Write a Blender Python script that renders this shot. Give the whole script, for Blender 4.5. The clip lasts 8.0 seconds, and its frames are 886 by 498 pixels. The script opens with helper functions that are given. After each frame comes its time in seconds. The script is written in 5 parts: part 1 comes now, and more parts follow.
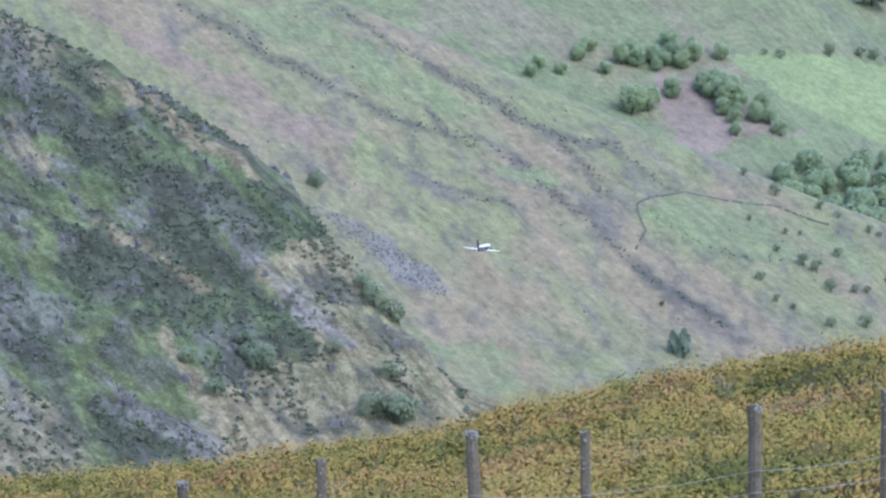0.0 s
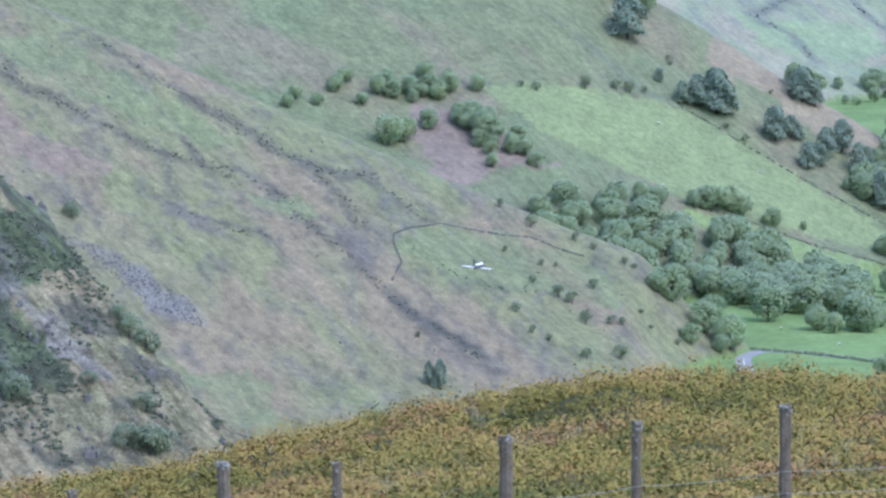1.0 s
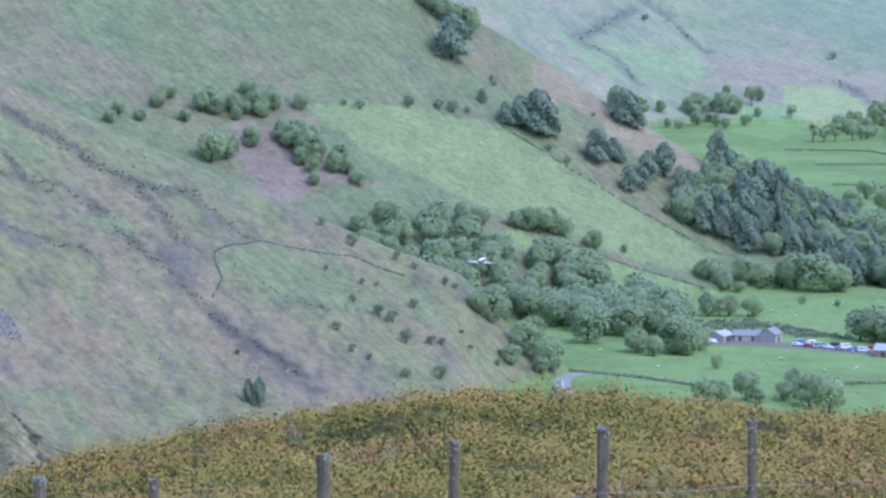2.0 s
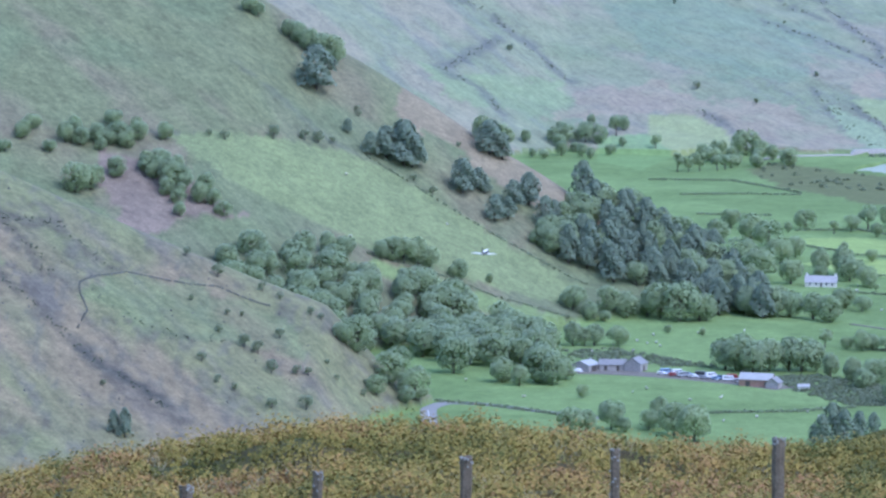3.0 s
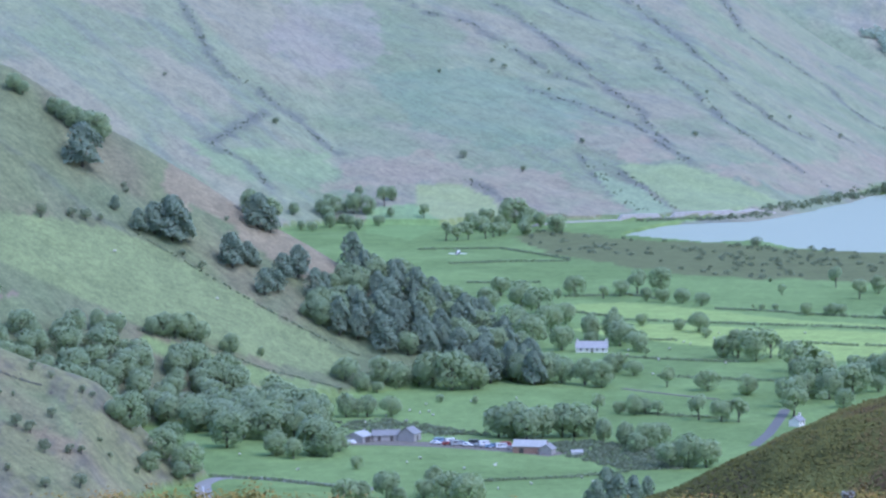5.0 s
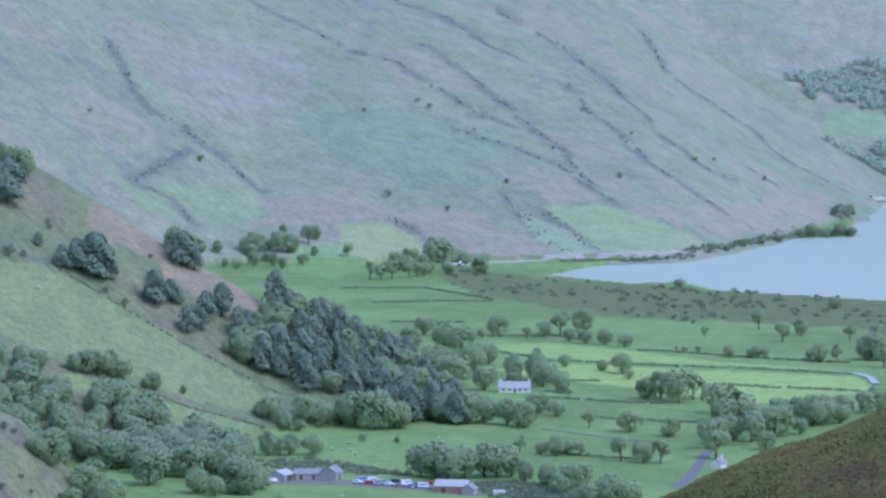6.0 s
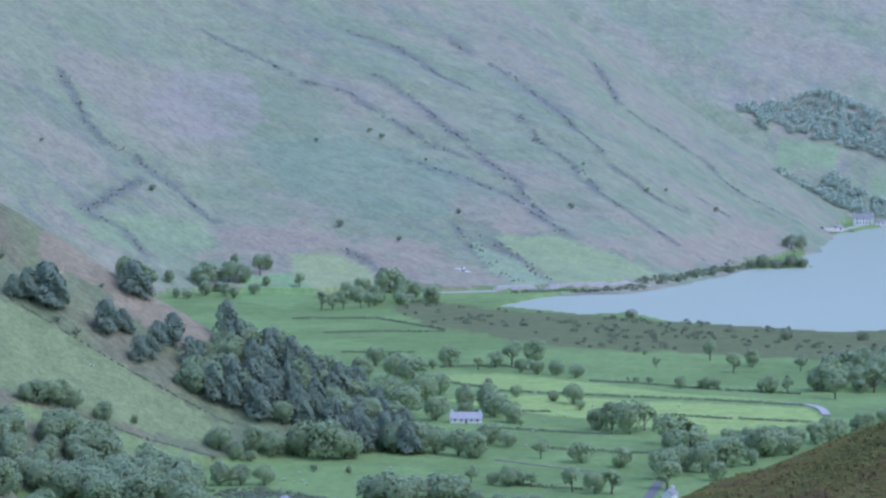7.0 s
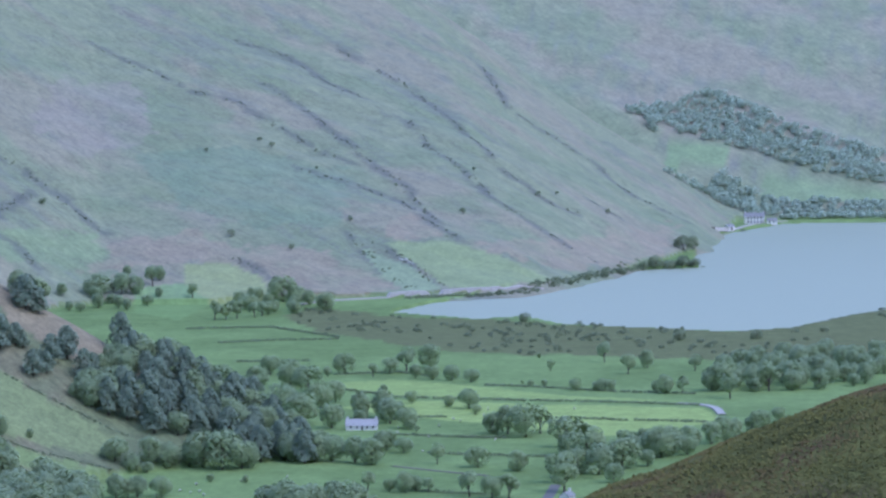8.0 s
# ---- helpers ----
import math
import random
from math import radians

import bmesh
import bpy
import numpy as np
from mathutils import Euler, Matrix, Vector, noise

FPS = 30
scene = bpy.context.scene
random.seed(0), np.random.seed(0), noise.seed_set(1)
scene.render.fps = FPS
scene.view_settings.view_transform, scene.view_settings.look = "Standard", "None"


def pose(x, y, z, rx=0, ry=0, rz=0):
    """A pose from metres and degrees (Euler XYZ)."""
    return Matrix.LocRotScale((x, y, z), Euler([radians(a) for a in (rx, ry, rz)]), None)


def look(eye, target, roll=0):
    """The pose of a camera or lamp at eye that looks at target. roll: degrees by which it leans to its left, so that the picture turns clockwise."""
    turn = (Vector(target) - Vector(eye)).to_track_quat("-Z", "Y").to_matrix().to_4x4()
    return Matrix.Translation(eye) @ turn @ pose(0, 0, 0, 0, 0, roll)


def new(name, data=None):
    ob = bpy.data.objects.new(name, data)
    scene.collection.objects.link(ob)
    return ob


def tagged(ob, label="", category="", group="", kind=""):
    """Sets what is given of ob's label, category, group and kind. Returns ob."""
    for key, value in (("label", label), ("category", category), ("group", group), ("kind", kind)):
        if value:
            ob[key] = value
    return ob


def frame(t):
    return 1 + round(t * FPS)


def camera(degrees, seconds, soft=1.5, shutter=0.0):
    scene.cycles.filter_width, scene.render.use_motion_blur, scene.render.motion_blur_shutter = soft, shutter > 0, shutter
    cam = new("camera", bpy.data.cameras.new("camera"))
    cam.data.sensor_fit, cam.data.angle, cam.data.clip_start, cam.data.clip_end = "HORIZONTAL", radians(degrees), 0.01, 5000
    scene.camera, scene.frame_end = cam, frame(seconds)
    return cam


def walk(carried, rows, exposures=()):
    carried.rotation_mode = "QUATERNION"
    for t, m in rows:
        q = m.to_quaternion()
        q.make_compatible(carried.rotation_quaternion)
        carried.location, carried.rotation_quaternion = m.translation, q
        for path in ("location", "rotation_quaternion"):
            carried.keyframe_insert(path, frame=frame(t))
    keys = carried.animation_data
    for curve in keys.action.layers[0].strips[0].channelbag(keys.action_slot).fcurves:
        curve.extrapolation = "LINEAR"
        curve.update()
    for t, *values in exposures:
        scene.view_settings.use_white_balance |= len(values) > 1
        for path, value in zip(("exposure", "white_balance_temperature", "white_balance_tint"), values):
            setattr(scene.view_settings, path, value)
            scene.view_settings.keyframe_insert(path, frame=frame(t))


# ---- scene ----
cam = camera(11.0, 8.0, soft=2.6)
walk(cam, (
    (0.0, pose(0.000, 0, 240, 83.148, 0.745, 8.418)),
    (0.5, pose(0.015, 0, 240, 83.407, 0.430, 6.858)),
    (1.0, pose(0.030, 0, 240, 83.506, 0.283, 5.416)),
    (1.5, pose(0.030, 0, 240, 83.605, -0.238, 4.221)),
    (2.0, pose(0.035, 0, 240, 83.749, -0.740, 3.290)),
    (3.5, pose(0.060, 0, 240, 84.373, -0.413, 0.796)),
    (4.0, pose(0.060, 0, 240, 84.604, 0.037, 0.000)),
    (4.5, pose(0.060, 0, 240, 84.829, 0.344, -0.749)),
    (6.0, pose(0.060, 0, 240, 85.542, -0.235, -2.279)),
    (6.5, pose(0.060, 0, 240, 85.785, -0.467, -2.562)),
    (7.0, pose(0.060, 0, 240, 85.924, -0.399, -2.870)),
    (7.5, pose(0.060, 0, 240, 86.035, -0.017, -3.874)),
    (8.0, pose(0.060, 0, 240, 86.000, 0.672, -4.290)),
), exposures=((0.0, 1.28, 5740, 23), (2.0, 1.08, 5440, 25), (4.5, 0.94, 5310, 26), (6.0, 0.77, 5310, 27), (8.0, 0.58, 5340, 27)))

# ---- light: a thin overcast with a weak, wide sun ----
world = bpy.data.worlds.new("world")
scene.world = world
world.use_nodes = True
sky = world.node_tree.nodes.new("ShaderNodeTexSky")
sky.sky_type = "NISHITA"
sky.sun_disc = False
sky.sun_elevation, sky.sun_rotation = radians(50), radians(129)
sky.dust_density, sky.air_density, sky.ozone_density = 0.6, 1.6, 2.5
world.node_tree.nodes["Background"].inputs["Strength"].default_value = 0.17
world.node_tree.links.new(sky.outputs["Color"], world.node_tree.nodes["Background"].inputs["Color"])
sun = new("sun", bpy.data.lights.new("sun", "SUN"))
sun.data.energy, sun.data.angle, sun.data.color = 1.1, radians(35), (1.0, 0.95, 0.87)
# the light comes from the right and from behind, high up
sun.matrix_world = look((0, 0, 0), (-0.5, 0.4, -0.77))

# ---- the lie of the land: heights in metres above the lake ----
EYE = 240.0


def lattice(ix, iy, seed):
    """A repeatable random number between 0 and 1 for each corner of a grid."""
    h = (ix.astype(np.int64) * 374761393 + iy.astype(np.int64) * 668265263 + seed * 1442695041) & 0x7FFFFFFF
    h = ((h ^ (h >> 13)) * 1274126177) & 0x7FFFFFFF
    return ((h ^ (h >> 16)) & 0xFFFF) / 65535.0


def patchy(x, y, seed=0, octaves=3):
    """Smooth noise from 0 to 1; one unit is one patch."""
    total, amount, norm = 0.0, 1.0, 0.0
    for k in range(octaves):
        fx, fy = x * 2 ** k, y * 2 ** k
        ix, iy = np.floor(fx), np.floor(fy)
        u, v = fx - ix, fy - iy
        u, v = u * u * (3 - 2 * u), v * v * (3 - 2 * v)
        s = seed + 17 * k
        low = lattice(ix, iy, s) * (1 - u) + lattice(ix + 1, iy, s) * u
        high = lattice(ix, iy + 1, s) * (1 - u) + lattice(ix + 1, iy + 1, s) * u
        total = total + amount * (low * (1 - v) + high * v)
        norm += amount
        amount *= 0.55
    return total / norm


def step(a, b, v):
    w = np.clip((v - a) / (b - a), 0, 1)
    return w * w * (3 - 2 * w)


# each spur: crest line y = y0 + q * x, height along x, slope of its near face and of its far face, roughness
SPURS = {
    "crag": (1290, -0.25, ((-900, 430), (-342, 144), (-318, 134), (-283, 116), (-256, 98), (-250, 77), (-230, 56), (-209, 41), (-188, 31), (60, -60)), 0.85, 0.8, 5.5),
    "bracken": (1740, -0.15, ((-1100, 420), (-307, 122), (-257, 101), (-194, 76), (-145, 57), (-91, 38), (-66, 12), (60, -70)), 0.33, 0.7, 2.5),
    "pasture": (2145, -0.3, ((-1300, 560), (-152, 138), (-108, 111), (-67, 88), (-35, 68), (2, 48), (29, 38), (55, 27), (70, 15), (90, 0), (180, -60)), 0.37, 0.6, 2.5),
    "fell": (4028, -0.64, ((-2200, 1500), (272, 179), (339, 128), (400, 82), (448, 52), (512, 0), (560, -40)), 0.32, 0.6, 5.0),
    "forest": (5300, 0.0, ((-3000, 900), (0, 640), (800, 552), (3000, 420)), 0.36, 0.6, 10.0),
}
LAKE = ((178, 2856), (208, 2924), (248, 2975), (289, 3008), (324, 3099), (373, 3181), (416, 3193), (431, 3325), (455, 3474), (491, 3551),
        (546, 3648), (623, 3640), (900, 3600), (900, 2980), (540, 2880), (455, 2767), (406, 2693), (370, 2674), (308, 2718), (277, 2744), (258, 2805), (229, 2791))


def inside(x, y, outline):
    """Which points lie inside an outline, on the plan."""
    found = np.zeros(np.shape(x), bool)
    for (ax, ay), (bx, by) in zip(outline, outline[1:] + outline[:1]):
        cut = (ay > y) != (by > y)
        found ^= cut & (x < (bx - ax) * (y - ay) / ((by - ay) if by != ay else 1e-9) + ax)
    return found


def nearness(x, y, line):
    """The distance to a line of points, on the plan."""
    best = np.full(np.shape(x), 1e9)
    for (ax, ay), (bx, by) in zip(line, line[1:]):
        k = np.clip(((x - ax) * (bx - ax) + (y - ay) * (by - ay)) / ((bx - ax) ** 2 + (by - ay) ** 2 + 1e-9), 0, 1)
        best = np.minimum(best, np.hypot(x - ax - k * (bx - ax), y - ay - k * (by - ay)))
    return best


def spur_height(name, x, y):
    y0, q, crest, near_slope, far_slope, rough = SPURS[name]
    xs, zs = [p[0] for p in crest], [p[1] for p in crest]
    if name == "fell":
        # its face eases towards the lake shore
        near_slope = np.interp(x, (0, 143, 289, 450), (0.3, 0.2525, 0.2, 0.15))
    away = y - (y0 + q * x)
    back = np.logaddexp(0, away / 6.0) * 6.0
    front = np.logaddexp(0, -away / 6.0) * 6.0
    # gullies and ribs run down the slope
    uphill, along = 0.8 * -x + 0.55 * y, 0.55 * x + 0.8 * y
    ribs = patchy(along / 45.0, uphill / 260.0, 5, 3) - 0.5
    lumps = patchy(x / 30.0, y / 30.0, 9, 3) - 0.5
    fade = step(0, 40, front)
    if name == "crag":
        # broken rock steps between the ribs
        broken = np.abs(patchy(along / 11.0, uphill / 26.0, 12, 3) - 0.5)
        lumps = lumps + 1.5 * np.abs(patchy(x / 9.0, y / 22.0, 13, 3) - 0.5) - 1.6 * broken
    # on the crag the steps of the crest run on slantwise down the face
    shear = 1.0 if name == "crag" else 0.0
    return np.interp(x - shear * front, xs, zs) + 4.0 * (near_slope + far_slope) - near_slope * front - far_slope * back + rough * (1.6 * ribs * fade + 0.6 * lumps)


KNOLL_AZ = (-30, -14.1, -11.3, -8.85, -7.0, -5.6, -2.9, -1.5, 0.8, 2.0, 4.3, 6.3, 12, 30)
KNOLL_LOWER = 0.2
KNOLL_CREST = (-10.5, -8.8, -8.59, -8.22, -7.74, -7.43, -7.08, -7.04, -7.22, -7.28, -7.17, -7.12, -7.0, -6.5)


def near_height(x, y):
    """The hillside underfoot: down to the fence, out to a rounded knoll, then away into the valley."""
    az = np.degrees(np.arctan2(x, np.maximum(y, 1.0)))
    crest = np.interp(az, KNOLL_AZ, KNOLL_CREST) - KNOLL_LOWER
    fence = np.interp(az, (-30, -12, -1, 5, 30), (-8.0, -6.85, -6.05, -5.85, -5.5))
    w = np.clip(y / 33.0, 0, 1)
    up = -1.6 + np.where(y < 0, -0.25 * y, 0) + w * (fence + 1.6)
    v = np.clip((y - 33.0) / 17.0, 0, 1)
    up = up + v * v * (3 - 2 * v) * (crest - fence)
    d = np.maximum(y - 50.0, 0)
    up = up - np.where(d < 25, 0.1 * d + 0.01 * d * d, 8.75 + 0.6 * (d - 25))
    bumps = 1.2 * patchy(x / 1.5, y / 1.5, 21, 3) + 0.9 * patchy(x / 0.55, y / 0.55, 71, 2) - 1.05
    return EYE + up + 0.22 * bumps * step(20, 36, y) + np.clip(np.abs(y) / 60 - 2, 0, 4) * (patchy(x / 25, y / 25, 23, 2) - 0.5)


def bank_height(x, y):
    """The grassy bank that comes in from the far side of the pass."""
    crest = 1.55 + np.interp(x, (-60, 15.2, 20.8, 26.4, 34.4, 400), (190, 212.3, 214.9, 217.1, 219.8, 330))
    d = y - 200.0
    return crest - 0.4 * np.logaddexp(0, -d / 3) * 3 - 0.5 * np.logaddexp(0, d / 3) * 3 + 0.9 * (patchy(x / 5, y / 5, 31, 3) - 0.5)


def floor_height(x, y):
    wet = np.where(inside(x, y, LAKE), 1.0, 0.0)
    return 1.6 + 2.2 * (patchy(x / 120.0, y / 120.0, 41, 2) - 0.5) - 5.0 * wet


def land(x, y):
    """Height of the ground and which form it belongs to: 0 floor, 1 to 5 the spurs, 6 underfoot, 7 the bank."""
    x, y = np.asarray(x, float), np.asarray(y, float)
    heights = [floor_height(x, y)]
    heights += [spur_height(n, x, y) for n in SPURS]
    heights += [near_height(x, y), bank_height(x, y)]
    stack = np.array(heights)
    owner = stack.argmax(0)
    top = stack.max(0)
    # soften the feet of the far slopes where they run out on the flat
    soft = np.log(np.exp((stack[:6] - top) / 4.0).sum(0)) * 4.0
    top = top + np.where((owner > 0) & (owner < 6), np.minimum(soft, 3.0), 0)
    # the tops, above the view, round off low so the lake reflects sky
    roof = 195.0
    over = np.maximum(top - roof, 0)
    return np.where((owner > 0) & (owner < 6), np.minimum(top, roof) + 60 * (1 - np.exp(-over / 60)), top), owner

# ---- materials ----
def shader(name, rough=0.9, spec=0.3):
    m = bpy.data.materials.new(name)
    m.use_nodes = True
    b = m.node_tree.nodes["Principled BSDF"]
    b.inputs["Roughness"].default_value = rough
    b.inputs["Specular IOR Level"].default_value = spec
    return m, m.node_tree.nodes, m.node_tree.links, b


def mottled(name, dark, light, size, rough=0.9, spec=0.3, bump=0.0, fine=6.0, metal=0.0, sheen=0.0):
    """A surface that wanders between two colours at two scales; size in metres."""
    m, nodes, links, b = shader(name, rough, spec)
    b.inputs["Metallic"].default_value = metal
    b.inputs["Sheen Weight"].default_value = sheen
    b.inputs["Sheen Roughness"].default_value = 0.9
    place = nodes.new("ShaderNodeNewGeometry")
    broad, small = nodes.new("ShaderNodeTexNoise"), nodes.new("ShaderNodeTexNoise")
    for n, s in ((broad, 1 / size), (small, fine / size)):
        n.inputs["Scale"].default_value, n.inputs["Detail"].default_value = s, 4.0
        links.new(place.outputs["Position"], n.inputs["Vector"])
    mix = nodes.new("ShaderNodeMath")
    mix.operation = "MULTIPLY_ADD"
    links.new(small.outputs["Fac"], mix.inputs[0])
    mix.inputs[1].default_value = 0.55
    half = nodes.new("ShaderNodeMath")
    half.operation = "MULTIPLY"
    half.inputs[1].default_value = 0.45
    links.new(broad.outputs["Fac"], half.inputs[0])
    links.new(half.outputs[0], mix.inputs[2])
    ramp = nodes.new("ShaderNodeValToRGB")
    ramp.color_ramp.elements[0].position, ramp.color_ramp.elements[0].color = 0.34, (*dark, 1)
    ramp.color_ramp.elements[1].position, ramp.color_ramp.elements[1].color = 0.66, (*light, 1)
    links.new(mix.outputs[0], ramp.inputs["Fac"])
    links.new(ramp.outputs["Color"], b.inputs["Base Color"])
    if bump:
        relief = nodes.new("ShaderNodeBump")
        relief.inputs["Strength"].default_value, relief.inputs["Distance"].default_value = 0.6, bump
        links.new(small.outputs["Fac"], relief.inputs["Height"])
        links.new(relief.outputs["Normal"], b.inputs["Normal"])
    return m


def ground_material(name, haze_sheen, grainy):
    """Turf, bracken, heather and scree: the plant cover is stored on the sheet, grain comes from noise at real size."""
    m, nodes, links, b = shader(name, 0.95, 0.12)
    # bluish sheen stands in for the haze over distant slopes
    b.inputs["Sheen Weight"].default_value = haze_sheen
    b.inputs["Sheen Roughness"].default_value = 0.9
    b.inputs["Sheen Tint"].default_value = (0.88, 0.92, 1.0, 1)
    cover = nodes.new("ShaderNodeAttribute")
    cover.attribute_name = "cover"
    place = nodes.new("ShaderNodeNewGeometry")
    last = cover.outputs["Color"]
    for size, low, high in ((14.0, 0.76, 1.26), (3.2, 0.66, 1.36), (0.9, 0.6, 1.4)):
        n = nodes.new("ShaderNodeTexNoise")
        n.inputs["Scale"].default_value, n.inputs["Detail"].default_value = 1 / size, 5.0
        links.new(place.outputs["Position"], n.inputs["Vector"])
        r = nodes.new("ShaderNodeMapRange")
        r.inputs["From Min"].default_value, r.inputs["From Max"].default_value = 0.28, 0.72
        r.inputs["To Min"].default_value, r.inputs["To Max"].default_value = 1 + grainy * (low - 1), 1 + grainy * (high - 1)
        links.new(n.outputs["Fac"], r.inputs["Value"])
        k = nodes.new("ShaderNodeVectorMath")
        k.operation = "SCALE"
        links.new(last, k.inputs[0])
        links.new(r.outputs["Result"], k.inputs["Scale"])
        last = k.outputs["Vector"]
    # streaks of heather and worn turf that run down the hillsides
    pick = nodes.new("ShaderNodeCombineXYZ")
    for axis, way in (("X", (0.8 / 3.5, 0.6 / 3.5, 0.0)), ("Y", (-0.6 / 12.0, 0.8 / 12.0, 0.0))):
        dot = nodes.new("ShaderNodeVectorMath")
        dot.operation = "DOT_PRODUCT"
        dot.inputs[1].default_value = way
        links.new(place.outputs["Position"], dot.inputs[0])
        links.new(dot.outputs["Value"], pick.inputs[axis])
    grain = nodes.new("ShaderNodeTexNoise")
    grain.inputs["Scale"].default_value, grain.inputs["Detail"].default_value = 1.0, 6.0
    grain.inputs["Distortion"].default_value = 0.8
    links.new(pick.outputs["Vector"], grain.inputs["Vector"])
    reach = nodes.new("ShaderNodeMapRange")
    reach.inputs["From Min"].default_value, reach.inputs["From Max"].default_value = 0.36, 0.58
    reach.inputs["To Min"].default_value, reach.inputs["To Max"].default_value = 1 - 0.3 * grainy, 1 + 0.1 * grainy
    links.new(grain.outputs["Fac"], reach.inputs["Value"])
    level = nodes.new("ShaderNodeMix")
    level.inputs["A"].default_value = 1.0
    links.new(cover.outputs["Alpha"], level.inputs["Factor"])
    links.new(reach.outputs["Result"], level.inputs["B"])
    k = nodes.new("ShaderNodeVectorMath")
    k.operation = "SCALE"
    links.new(last, k.inputs[0])
    links.new(level.outputs["Result"], k.inputs["Scale"])
    links.new(k.outputs["Vector"], b.inputs["Base Color"])
    return m


FIELDS = {}


# ---- plan: trees as x, y and height in metres; lines and outlines as x, y ----
SPUR_PINES = ((-116, 2118, 20.8), (-100, 2091, 6.7), (-82, 2084, 14.9), (-74, 2085, 21), (-70, 2087, 15.9), (-89, 2080, 10.7), (-36, 2137, 16.3), (-30, 2138, 12.6), (-47, 2085, 15.9), (-40, 2094, 10.8), (-32, 2073, 12.2), (-37, 2095, 7.2), (-24, 2093, 12.9), (-17, 2103, 15.5), (-26, 2080, 10.2))
CREST_OAKS = ((-150, 2158, 9), (-146, 2158, 8), (-131, 2154, 9), (-127, 2153, 10.6), (-122, 2150, 12.2), (-117, 2150, 12.7), (-112, 2149, 13.7), (-109, 2148, 11.6))
WALL_THORNS = ((-158, 2022, 3.7), (-151, 2023, 5), (-131, 2046, 7.1), (-118, 2062, 5.6), (-112, 2066, 6.6), (-106, 2072, 3.8), (-69, 2074, 3.6), (-60, 2070, 4.6), (-96, 2111, 3.6), (-97, 2115, 3.1), (-50, 2127, 3.1))
GULLY_OAKS = ((-214, 1985, 9.8), (-204, 1987, 8.8), (-195, 1992, 10.3), (-187, 1999, 9.4), (-208, 1940, 13.9), (-202, 1946, 12.5), (-193, 1962, 9.7), (-181, 1976, 8.5), (-176, 1971, 10.2), (-170, 1964, 14.1), (-165, 1963, 12.6), (-157, 1957, 10.1), (-151, 1958, 8.7), (-217, 1980, 9.8), (-199, 1988, 7.4), (-146, 1953, 7.2))
FIELD_OAKS = ((-80, 1986, 8.8), (-75, 1990, 11.3), (-70, 1993, 12.8), (-64, 1997, 12.8), (-59, 1999, 10.3), (-46, 2004, 9.4), (-33, 2015, 4.5), (-49, 2002, 5.9), (-95, 1972, 11.2), (-102, 1967, 11.2))
LOWER_OAKS = ((-78, 1733, 15.4), (-83, 1729, 9), (-66, 1731, 13.3), (-56, 1728, 13.2), (-59, 1720, 6.8), (-44, 1834, 16.3), (-58, 1884, 14.4), (-34, 1885, 16.7), (-28, 1878, 15.3), (-23, 1963, 12.6), (-14, 1944, 10.1), (-24, 1811, 10.7), (-17, 1802, 8.9), (-9, 1812, 16.1), (-4, 1807, 13.8), (1, 1823, 10.4), (8, 1767, 5.7), (-70, 1712, 8.5), (-66, 1835, 11.3))
MEADOW_OAKS = ((4, 2021, 11.5), (11, 2017, 9.9), (1, 2022, 7.5), (19, 2026, 12.5), (28, 2029, 13), (37, 2036, 11.5), (43, 2032, 17.5), (51, 2022, 19), (60, 2024, 15), (4, 1929, 10.9), (9, 1929, 8.6), (13, 1930, 10), (23, 1932, 9.5), (45, 1982, 3.7), (60, 1976, 3.7), (63, 2026, 11.2), (18, 2016, 6))
BARN_OAKS = ((66, 1862, 13.8), (72, 1859, 16.1), (77, 1852, 14.2), (84, 1860, 14.3), (92, 1861, 15.2), (97, 1861, 15.2), (103, 1863, 12), (108, 1845, 10.5), (116, 1833, 10.4), (124, 1825, 11.3), (129, 1766, 12.2), (136, 1766, 14.4), (143, 1765, 13.1), (130, 1834, 10.2), (119, 1812, 9))
ROAD_OAKS = ((3, 1670, 9.9), (9, 1670, 9.1), (18, 1678, 12.9), (36, 1688, 12.1), (41, 1667, 13.2), (48, 1653, 14.7), (32, 1680, 8.3), (23, 1672, 6.2))
ROAD_PINES = ((94, 1649, 11.2), (98, 1657, 14.8), (102, 1654, 12.7), (108, 1660, 11.3), (114, 1673, 9.3), (91, 1653, 7.2))
HOUSE_OAKS = ((89, 2463, 12.1), (97, 2397, 15.4), (105, 2366, 15.2), (107, 2276, 14.6), (86, 2248, 17.2), (65, 2110, 13.5), (116, 2306, 11.9), (124, 2227, 14.3), (135, 2228, 15.1), (140, 2219, 11), (145, 2174, 5.4), (86, 2056, 15.7), (94, 2057, 15.7), (101, 2050, 13.2), (111, 2042, 13.1), (118, 2033, 13.1), (128, 2087, 10.3), (79, 2377, 14), (95, 2210, 16.3), (108, 2187, 14), (75, 2101, 14.2), (85, 2106, 15.6))
VALLEY_OAKS = ((129, 2463, 12.1), (119, 2449, 6), (143, 2444, 7.8), (153, 2458, 9.7), (163, 2472, 14), (176, 2484, 14.1), (165, 2430, 8.4), (173, 2421, 9), (183, 2413, 8.9), (192, 2400, 7.7), (143, 2349, 5.2), (154, 2295, 6.8), (171, 2276, 6.2), (180, 2264, 11.2), (181, 2237, 5.5), (182, 2150, 11.2), (189, 2148, 14.6), (196, 2131, 17.4), (204, 2144, 14.3), (207, 2083, 15.5), (209, 2052, 19.1), (212, 2009, 19.9))
